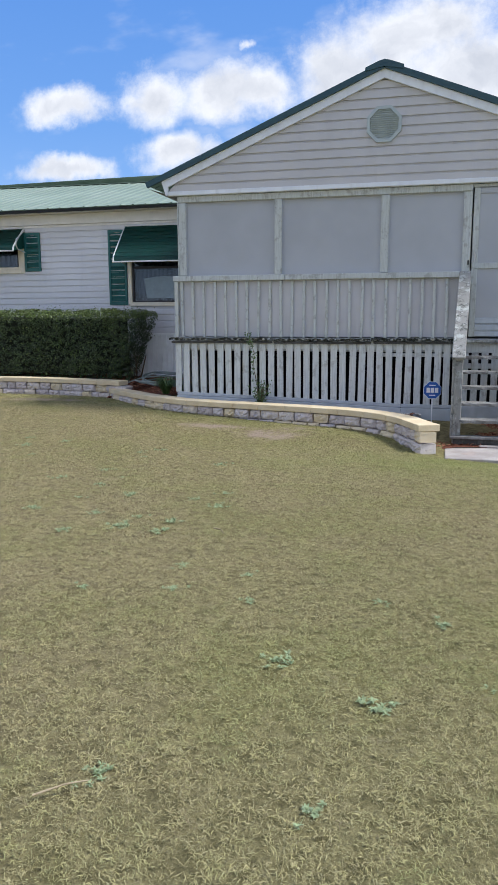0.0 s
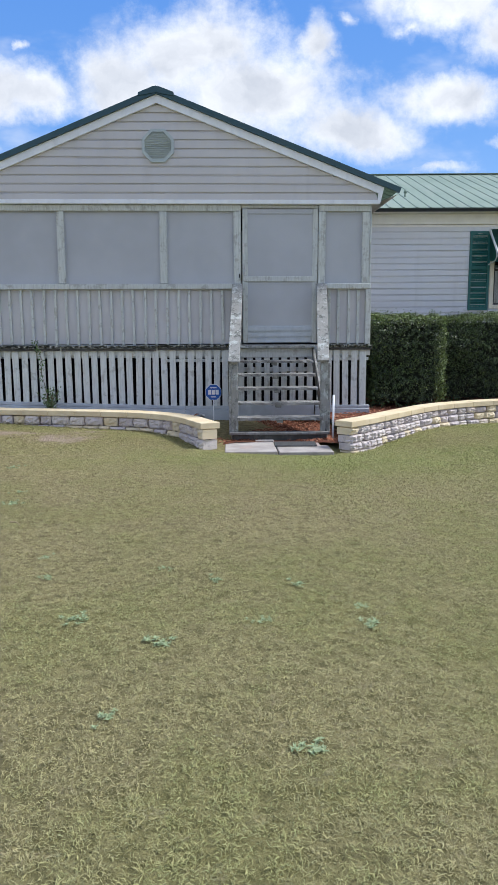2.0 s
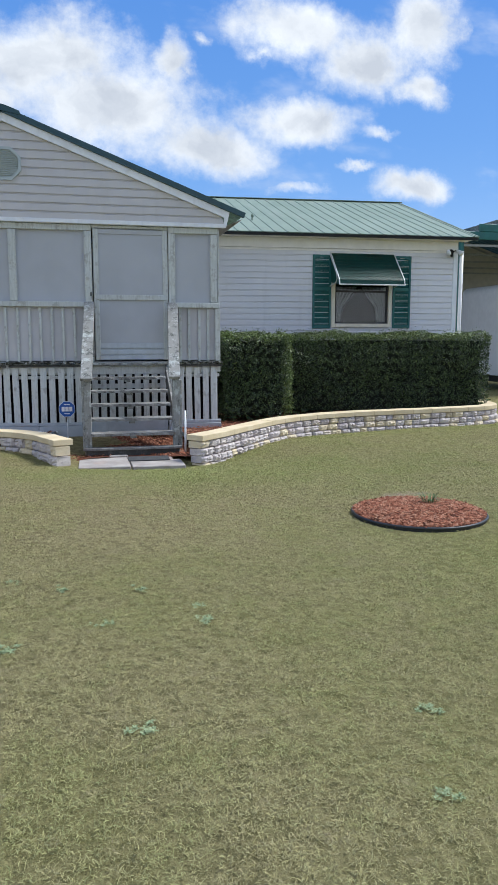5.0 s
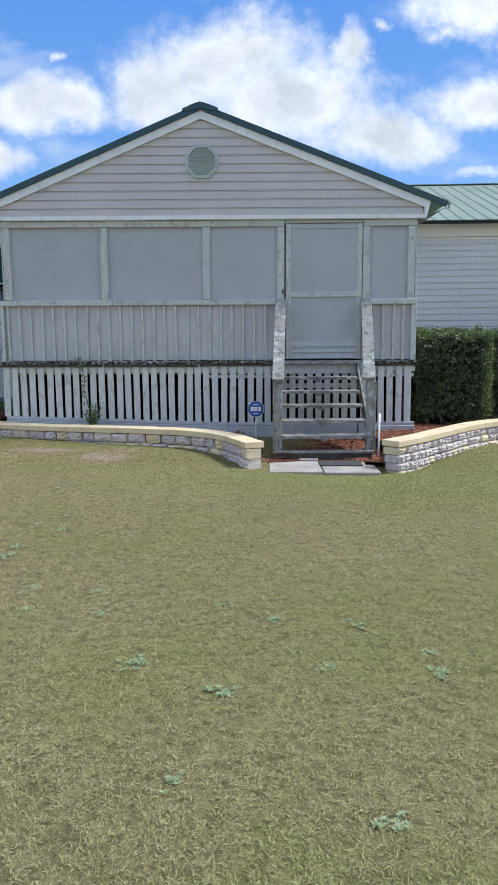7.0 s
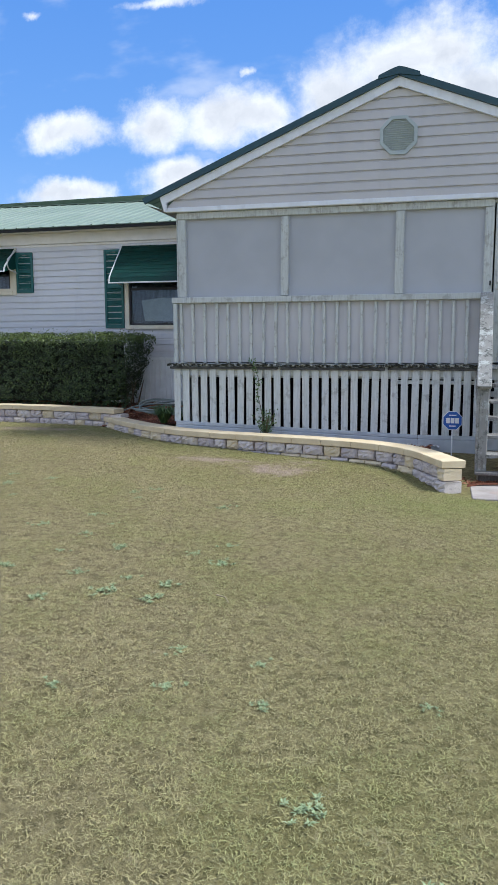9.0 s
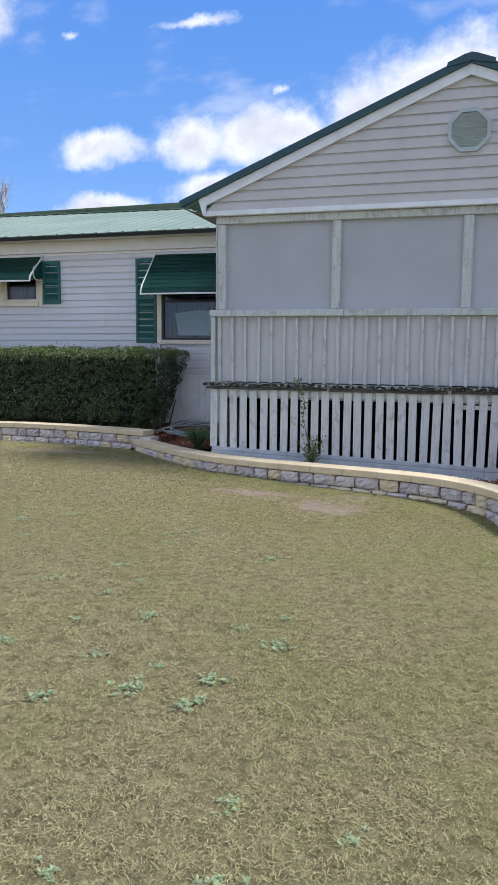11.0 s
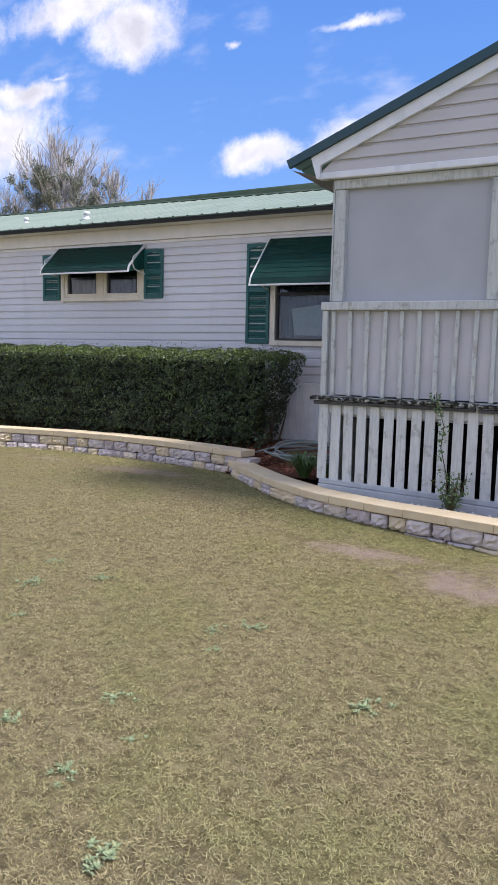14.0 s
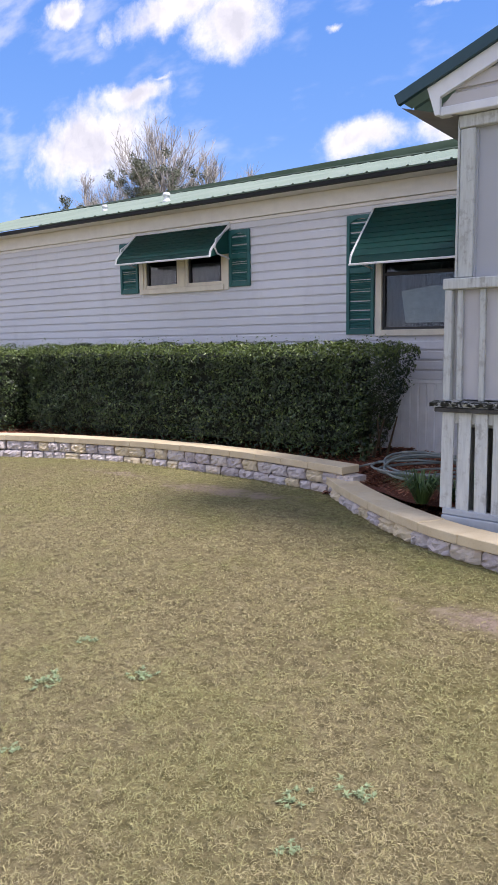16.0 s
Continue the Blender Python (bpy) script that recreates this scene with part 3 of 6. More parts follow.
def build_grass():
    """Short dormant turf: arching tufts where the lawn is walked, single lying blades beyond."""
    rng = np.random.default_rng(5)
    table = rng.uniform(-1, 1, (701, 701))

    def swell(x, y, cell):
        u, v = x / cell, y / cell
        i, j = np.floor(u).astype(int), np.floor(v).astype(int)
        a, b = step(u - i), step(v - j)
        i, j = i % 700, j % 700
        return (table[i, j] * (1 - a) + table[i + 1, j] * a) * (1 - b) + (table[i, j + 1] * (1 - a) + table[i + 1, j + 1] * a) * b

    def scatter(zones):
        px, py = [], []
        for x0, x1, y0, y1, dens in zones:
            n = int((x1 - x0) * (y1 - y0) * dens)
            px.append(rng.uniform(x0, x1, n))
            py.append(rng.uniform(y0, y1, n))
        x, y = np.concatenate(px), np.concatenate(py)
        bare = dirt_at(x, y) + 0.35 * swell(x, y, 0.16) * (dirt_at(x, y) > 0.1)
        thin = 0.84 + 0.30 * swell(x, y, 0.045) + 0.22 * swell(x, y, 0.13)
        keep = (y < edge_y(x) - 0.02) & (rng.random(len(x)) > (bare - 0.15) * 1.3) & (rng.random(len(x)) < thin)
        keep &= (x - 6.95) ** 2 + (y + 5.62) ** 2 > 0.615 ** 2
        return x[keep], y[keep]

    def blades(x, y, heading, length, rise, wide):
        """Leaf-shaped blades that climb to their middle and bend down to the tip."""
        n = len(x)
        root = np.stack([x, y, ground_z(x, y) - 0.002], 1)
        ahead = np.stack([np.cos(heading), np.sin(heading), np.zeros(n)], 1)
        bent = heading + rng.normal(0, 0.7, n)
        on = np.stack([np.cos(bent), np.sin(bent), np.zeros(n)], 1)
        side = np.stack([-np.sin(heading), np.cos(heading), rng.uniform(-0.6, 0.6, n)], 1) * wide[:, None]
        up = np.array([0, 0, 1.0])
        mid = root + ahead * (0.45 * length * np.cos(rise))[:, None] + up * (0.5 * length * np.sin(rise))[:, None]
        tip = mid + on * (0.5 * length)[:, None] + up * (length * rng.uniform(-0.18, 0.22, n) * np.sin(rise))[:, None]
        return np.stack([root, mid - side, mid + side, tip], 1)

    x, y = scatter(((0.5, 6.4, -10.0, -6.0, 3300), (-1.6, 4.6, -6.0, -2.6, 3100)))
    per = 7
    heading = (rng.uniform(0, 6.283, len(x))[:, None] + np.arange(per)[None] * 0.9 + rng.normal(0, 0.5, (len(x), per))).ravel()
    size = np.repeat(rng.uniform(0.7, 1.3, len(x)), per)
    x, y = np.repeat(x, per) + rng.normal(0, 0.006, per * len(x)), np.repeat(y, per) + rng.normal(0, 0.006, per * len(y))
    n = len(x)
    near = blades(x, y, heading, size * rng.uniform(0.014, 0.040, n), rng.uniform(0.05, 0.95, n), rng.uniform(0.0007, 0.0017, n))
    x2, y2 = scatter(((-5.0, -1.6, -5.0, -2.6, 7000), (4.6, 9.0, -6.0, -2.2, 9000), (-5.0, 8.0, -2.6, 1.4, 7500), (6.4, 9.0, -9.0, -6.0, 4000), (-2.0, 0.5, -8.0, -6.0, 5000), (-9.5, -5.0, -4.0, 1.4, 3000), (8.0, 13.5, -4.0, 1.0, 3500)))
    n = len(x2)
    far = blades(x2, y2, rng.uniform(0, 6.283, n), rng.uniform(0.02, 0.05, n), rng.uniform(0.1, 0.9, n), rng.uniform(0.0012, 0.0026, n))
    verts = np.concatenate([near, far]).reshape(-1, 3)
    i = np.arange(len(verts) // 4)[:, None] * 4
    faces = np.concatenate([i + [0, 1, 2], i + [1, 3, 2]])
    green = np.repeat(green_at(np.concatenate([x, x2]), np.concatenate([y, y2])), 4)
    me = raw_mesh("grass", verts, faces, M_BLADES, {"green": green})
    tagged(new("grass", me), "short dormant straw and olive turf covering the yard", "grass", kind="stuff")


# ---- retaining walls ----
def block_mesh(seed, w=0.27, h=0.125, d=0.20, rough=0.030, name="wall_block"):
    """A split-face block: a rough bulging front that falls back towards its edges."""
    rng = random.Random(seed)
    nx, nz = 8, 6
    skew = rng.uniform(-0.012, 0.012)
    vs, fs = [], []
    for j in range(nz):
        for i in range(nx):
            u, v = 2 * i / (nx - 1) - 1, 2 * j / (nz - 1) - 1
            edge = i in (0, nx - 1) or j in (0, nz - 1)
            x = u * (w - 0.014) / 2 + rng.uniform(-1, 1) * 0.006
            z = (v + 1) / 2 * (h - 0.008) + rng.uniform(-1, 1) * 0.005
            y = 0.030 * abs(u) ** 7 + 0.017 * abs(v) ** 6 + skew * u + rng.uniform(-rough, rough) * (0.25 if edge else 0.5) - 0.020
            vs.append((x, y, z))
    b = len(vs)
    hw = (w - 0.02) / 2
    vs += [(-hw, d, 0.0), (hw, d, 0.0), (hw, d, h - 0.009), (-hw, d, h - 0.009)]
    for j in range(nz - 1):
        for i in range(nx - 1):
            q = j * nx + i
            fs.append((q, q + 1, q + nx + 1, q + nx))
    fs.append([*range(nx - 1, -1, -1), b, b + 1])
    fs.append([*range((nz - 1) * nx, nz * nx), b + 2, b + 3])
    fs.append([j * nx for j in range(nz)] + [b + 3, b])
    fs.append([j * nx + nx - 1 for j in range(nz - 1, -1, -1)] + [b + 1, b + 2])
    fs.append((b + 1, b, b + 3, b + 2))
    me = bpy.data.meshes.new(name)
    me.from_pydata(vs, [], fs)
    me.materials.append(M_STONE)
    return me


def smooth_line(path, st):
    """Points every st metres along a rounded line through the path, with headings."""
    p = np.array(path, float)
    for _ in range(3):
        q = np.empty((2 * len(p) - 2, 2))
        q[0::2], q[1::2] = 0.75 * p[:-1] + 0.25 * p[1:], 0.25 * p[:-1] + 0.75 * p[1:]
        p = np.concatenate([p[:1], q, p[-1:]])
    s = np.concatenate([[0], np.cumsum(np.hypot(*np.diff(p, axis=0).T))])
    at = np.arange(0, s[-1], st)
    return np.stack([np.interp(at, s, p[:, 0]), np.interp(at, s, p[:, 1])], 1), (p, s)


def build_wall(name, path, cap_z, courses, label, high=0.127, widths=(0.18, 0.235, 0.275)):
    home = thing(name, path[0][0], path[0][1], 0.0, label, "retaining wall", "garden walls", "structure")
    _, (p, s) = smooth_line(path, 0.3)

    def at(d):
        d = min(max(d, 0), s[-1])
        e = 0.05
        a = np.array([np.interp(d - e, s, p[:, 0]), np.interp(d - e, s, p[:, 1])])
        b = np.array([np.interp(d + e, s, p[:, 0]), np.interp(d + e, s, p[:, 1])])
        h = math.atan2(*(b - a)[::-1])
        return (np.interp(d, s, p[:, 0]), np.interp(d, s, p[:, 1])), h
    rng = random.Random(len(path) * 7 + int(cap_z * 100))
    blocks = {w: [block_mesh(5 * n + i, w, high - 0.002) for i in range(4)] for n, w in enumerate(widths)}
    for c in range(courses):
        z = cap_z - 0.075 - high * (c + 1)
        d = 0.0
        while d < s[-1] - 0.06:
            w = rng.choice(widths) if d or c % 2 == 0 else widths[0]
            (x, y), h = at(d + w / 2)
            nx, ny = math.sin(h), -math.cos(h)
            out = 0.018 * c - 0.004 + rng.uniform(-0.010, 0.010)
            m = Matrix.Translation((x + nx * out, y + ny * out, z)) @ Matrix.Rotation(h + rng.uniform(-0.05, 0.05), 4, "Z")
            piece("wall_block", rng.choice(blocks[w]), m, home)
            d += w
    # caps: short wedge-cut slabs that follow the curve
    d, n = 0.0, 0
    while d < s[-1] - 0.02:
        e = min(d + 0.40, s[-1])
        if s[-1] - e < 0.12:
            e = s[-1]
        bm = bmesh.new()
        front, back = [], []
        for i in range(4):
            (x, y), h = at(d + 0.0015 + (e - d - 0.003) * i / 3)
            nx, ny = math.sin(h), -math.cos(h)
            front.append((x + nx * 0.022, y + ny * 0.022))
            back.append((x - nx * 0.235, y - ny * 0.235))
        o = front + back[::-1]
        prism(bm, o, "z", cap_z - 0.075, cap_z + rng.uniform(-0.003, 0.003))
        bmesh.ops.recalc_face_normals(bm, faces=bm.faces[:])
        bmesh.ops.bevel(bm, geom=bm.edges[:], offset=0.005, segments=1, affect="EDGES")
        part("cap_stone", bm, M_CAP, home)
        d, n = e, n + 1
    return home


# ---- planting beds ----
def chips(x, y, z, seed, size=0.045):
    """Bark chips: thin slivers lying every way at the given places."""
    rng = np.random.default_rng(seed)
    n = len(x)
    a, t = rng.uniform(0, 6.283, n), rng.uniform(-0.5, 0.5, n)
    l, w = rng.uniform(0.3, 1.0, n) * size, rng.uniform(0.15, 0.35, n) * size
    u = np.stack([np.cos(a) * np.cos(t), np.sin(a) * np.cos(t), np.sin(t)], 1) * l[:, None]
    v = np.stack([-np.sin(a), np.cos(a), rng.uniform(-0.4, 0.4, n)], 1) * w[:, None]
    c = np.stack([x, y, z + rng.uniform(0.0, 0.018, n)], 1)
    up = np.array([0, 0, 0.010])
    verts = np.stack([c - u, c + v, c + u, c - v, c + up], 1).reshape(-1, 3)
    i = np.arange(n)[:, None] * 5
    f = np.concatenate([i + [0, 1, 4], i + [1, 2, 4], i + [2, 3, 4], i + [3, 0, 4]])
    return verts, f


def build_bed(name, inner, outer_y, z, label, seed, count):
    """A mulched bed between a wall line and the house."""
    xs = np.linspace(inner[0][0], inner[-1][0], 60)
    y0 = np.interp(xs, [p[0] for p in inner], [p[1] for p in inner])
    rows = 10
    g = np.linspace(0, 1, rows)
    X = np.repeat(xs[None], rows, 0)
    Y = y0[None] + 0.08 + (np.maximum(outer_y - y0 - 0.08, 0.05))[None] * g[:, None]
    Z = z + 0.02 * np.sin(5 * X + 2 * Y) * np.sin(4 * Y) + 0.05 * g[:, None]
    i = (np.arange(rows - 1)[:, None] * 60 + np.arange(59)[None]).ravel()
    f = np.stack([i, i + 1, i + 61, i + 60], 1)
    me = raw_mesh(name, np.stack([X, Y, Z], -1).reshape(-1, 3), f, M_MULCH)
    me.shade_smooth()
    tagged(new(name, me), label, "planting bed", kind="structure")
    rng = np.random.default_rng(seed)
    x = rng.uniform(xs[0], xs[-1], count)
    lo = np.interp(x, xs, y0) + 0.18
    t = rng.random(count)
    y = lo + (outer_y - lo) * t
    v, f = chips(x, y, z + 0.02 * np.sin(5 * x + 2 * y) * np.sin(4 * y) + 0.05 * t, seed)
    tagged(new("bark_chips", raw_mesh("bark_chips", v, f, M_MULCH)), "loose red-brown bark chips over the planting bed", "mulch", kind="stuff")


build_ground()


# ---- house ----
def lap_course(bm, x0, x1, y, z, h, proud=0.022, level=False):
    """One dutch-lap siding course: a leaning face with a rolled lower lip and a cove at the top."""
    o = [(y, z), (y - proud, z + 0.002), (y - proud, z + 0.010), (y - proud * 0.75, z + h * 0.72), (y - 0.003, z + h * 0.86), (y - 0.003, z + h), (y, z + h)]
    vs = []
    for x in (x0, x1):
        vs.append([bm.verts.new((x, p[0], p[1] + (0 if level else tilt(x)))) for p in o])
    n = len(o)
    bm.faces.new(vs[0])
    bm.faces.new(vs[1][::-1])
    for i in range(n):
        bm.faces.new((vs[0][i], vs[1][i], vs[1][(i + 1) % n], vs[0][(i + 1) % n]))


# windows as x0, x1, z0, z1 of the outer frame
WIN_RIGHT = (8.90, 10.20, 1.82, 3.10)
WIN_BIG = (-1.99, -0.68, 1.80, 3.10)
WIN_TWIN = (-5.83, -4.17, 2.47, 3.10)
SIDE_Z0, SIDE_Z1, COURSE = 1.30, 3.36, 0.1145


def spans(x0, x1, z0, z1):
    """The stretches of wall between x0 and x1 that no window interrupts at this height."""
    out, at = [], x0
    for w in sorted((WIN_BIG, WIN_TWIN, WIN_RIGHT)):
        t = tilt((w[0] + w[1]) / 2)
        if w[1] <= x0 or w[0] >= x1 or z1 <= w[2] + 0.03 or z0 >= w[3] - 0.03:
            continue
        out.append((at, w[0] + 0.05))
        at = w[1] - 0.05
    out.append((at, x1))
    return [s for s in out if s[1] - s[0] > 0.02]


def box_t(bm, x0, x1, y0, y1, z0, z1, bevel=0.0):
    """A box that follows the house's tilt."""
    b2 = boxed(x0, x1, y0, y1, z0, z1, bevel)
    for v in b2.verts:
        v.co.z += tilt(v.co.x)
    me = bpy.data.meshes.new("tmp")
    b2.to_mesh(me)
    b2.free()
    bm.from_mesh(me)
    bpy.data.meshes.remove(me)
    return bm


def build_house():
    house = thing("manufactured_house", 3.0, HOUSE_Y, 0.2, "white vinyl-sided manufactured house with a green metal roof", "house")
    edges = sorted({0.1, 3.62, WIN_RIGHT[2] + 0.03, WIN_RIGHT[3] - 0.03, WIN_BIG[2] + 0.03, WIN_BIG[3] - 0.03, WIN_TWIN[2] + 0.03, WIN_TWIN[3] - 0.03})
    for lo, hi in zip(edges, edges[1:]):
        for a, b in spans(HOUSE_X0, HOUSE_X1, lo + 0.001, hi - 0.001):
            part("wall_panel", box_t(bmesh.new(), a, b, HOUSE_Y, HOUSE_Y + 0.14, lo, hi), M_SIDING, house)
    bm = bmesh.new()
    box_t(bm, HOUSE_X1 - 0.14, HOUSE_X1, HOUSE_Y + 0.14, 10.1, 0.1, 3.62)
    prism(bm, [(HOUSE_Y + 0.14, 3.62), (10.1, 3.62), (6.4, 4.72)], "x", HOUSE_X1 - 0.14, HOUSE_X1)
    part("end_wall", bm, M_SIDING, house)
    part("end_wall", boxed(HOUSE_X0, HOUSE_X0 + 0.14, HOUSE_Y + 0.14, 10.1, 0.1, 3.55), M_SIDING, house)
    part("back_wall", boxed(HOUSE_X0, HOUSE_X1, 10.1, 10.24, 0.1, 3.6), M_SIDING, house)
    # skirting: ribbed vertical panels under the siding
    for x0, x1 in ((-9.6, -0.02), (6.12, HOUSE_X1)):
        n = int((x1 - x0) / 0.10)
        outline = [(x0, HOUSE_Y)]
        for i in range(n):
            x = x0 + (x1 - x0) * i / n
            outline += [(x, HOUSE_Y - 0.006), (x + 0.018, HOUSE_Y - 0.006), (x + 0.026, HOUSE_Y - 0.022), (x + 0.092, HOUSE_Y - 0.022)]
        outline += [(x1, HOUSE_Y - 0.006), (x1, HOUSE_Y)]
        bm = prism(bmesh.new(), outline, "z", 0.15, SIDE_Z0 - 0.05)
        for v in bm.verts:
            v.co.z += tilt(v.co.x)
        part("skirting", bm, M_SKIRT, house, "white ribbed vinyl skirting")
        part("skirting_rail", box_t(bmesh.new(), x0, x1, HOUSE_Y - 0.03, HOUSE_Y, SIDE_Z0 - 0.05, SIDE_Z0 - 0.004, 0.004), M_SKIRT, house)
    # siding boards
    z = SIDE_Z0
    while z < SIDE_Z1 - 0.02:
        h = min(COURSE, SIDE_Z1 - z)
        for s0, s1 in ((-13.0, -0.02), (6.12, HOUSE_X1 - 0.08)):
            for a, b in spans(s0, s1, z, z + h):
                bm = bmesh.new()
                lap_course(bm, a, b, HOUSE_Y, z, h)
                part("siding_board", bm, M_SIDING, house)
        z += COURSE
    # frieze, eave and corner boards
    for s0, s1 in ((-13.0, -0.02), (6.12, HOUSE_X1)):
        part("frieze_board", box_t(bmesh.new(), s0, s1, HOUSE_Y - 0.06, HOUSE_Y, SIDE_Z1 + 0.01, 3.56, 0.004), M_FRIEZE, house)
        part("frieze_lip", box_t(bmesh.new(), s0, s1, HOUSE_Y - 0.03, HOUSE_Y, SIDE_Z1 - 0.035, SIDE_Z1 + 0.007, 0.004), M_FRIEZE, house)
        part("soffit", box_t(bmesh.new(), s0, s1 + 0.2, 2.44, HOUSE_Y, 3.563, 3.585), M_FRIEZE, house)
    part("corner_board", box_t(bmesh.new(), HOUSE_X1 - 0.08, HOUSE_X1 + 0.02, HOUSE_Y - 0.03, HOUSE_Y + 0.1, 0.2, 3.47, 0.006), M_TRIM, house)
    # roof: two ribbed metal slopes
    ridge_y, ridge = 6.4, lambda x: float(np.interp(x, [-13.2, 0.0, 6.2, 12.0], [4.74, 4.69, 4.96, 5.02]))
    for name, x0, x1 in (("roof_panel", -13.2, -0.3), ("roof_panel", -0.3, 6.2), ("roof_panel", 6.2, 11.92)):
        bm = bmesh.new()
        x, prof = x0, []
        while x < x1 - 0.01:
            prof += [(x, 0.0), (min(x + 0.20, x1), 0.0), (min(x + 0.212, x1), 0.013), (min(x + 0.232, x1), 0.013), (min(x + 0.245, x1), 0.0)]
            x += 0.245
        lo = [bm.verts.new((px, 2.36, 3.625 + tilt(px) + dz)) for px, dz in prof]
        hi = [bm.verts.new((px, ridge_y, ridge(px) + dz)) for px, dz in prof]
        for i in range(len(prof) - 1):
            bm.faces.new((lo[i], lo[i + 1], hi[i + 1], hi[i]))
        bmesh.ops.remove_doubles(bm, verts=bm.verts[:], dist=1e-5)
        bm.normal_update()
        bmesh.ops.solidify(bm, geom=bm.faces[:], thickness=0.006)
        part(name, bm, M_ROOF, house, "faded green ribbed metal roofing")
    bm = bmesh.new()
    for x0, x1 in ((-13.2, 11.92),):
        vs = [bm.verts.new(c) for c in ((x0, ridge_y, ridge(x0)), (x1, ridge_y, ridge(x1)), (x1, 10.4, 3.62), (x0, 10.4, 3.55))]
        bm.faces.new(vs)
        bmesh.ops.solidify(bm, geom=bm.faces[:], thickness=0.02)
    part("rear_roof_panel", bm, M_ROOF, house)
    bm = bmesh.new()
    for x0, x1 in ((-13.2, 0.0), (0.0, 6.2), (6.2, 11.95)):
        beam(bm, (x0, ridge_y, ridge(x0) + 0.004), (x1, ridge_y, ridge(x1) + 0.004), 0.20, 0.014)
    part("ridge_cap", bm, M_ROOF, house)
    for s0, s1 in ((-13.0, -0.3), (6.2, 11.92)):
        part("drip_edge", box_t(bmesh.new(), s0, s1, 2.375, 2.44, 3.565, 3.612), M_BLACK, house, "black metal drip edge")
    bm = bmesh.new()
    beam(bm, (11.90, 2.38, 3.59 + tilt(11.9)), (11.90, 6.4, ridge(11.9) - 0.04), 0.03, 0.10)
    part("rake_trim", bm, M_ROOF, house)
    # roof vents
    for x, y, r, h in ((-5.75, 3.25, 0.042, 0.08), (-7.45, 3.6, 0.034, 0.05), (7.45, 3.5, 0.022, 0.12)):
        zr = 3.625 + tilt(x) + (y - 2.36) * 0.285
        bm = tube(bmesh.new(), [(x, y, zr - 0.05), (x, y, zr + h)], r, 10)
        tube(bm, [(x, y, zr + h), (x, y, zr + h + 0.05)], r * 1.5, 10, r * 1.2)
        tube(bm, [(x, y, zr - 0.02), (x, y, zr + 0.03)], r * 2.0, 10, r * 1.1)
        part("roof_vent", bm, M_WHITE if x < 0 else M_ROOF, house, "small white roof vent pipe" if x < 0 else "small green roof vent pipe", True)
    return house


HOUSE = build_house()


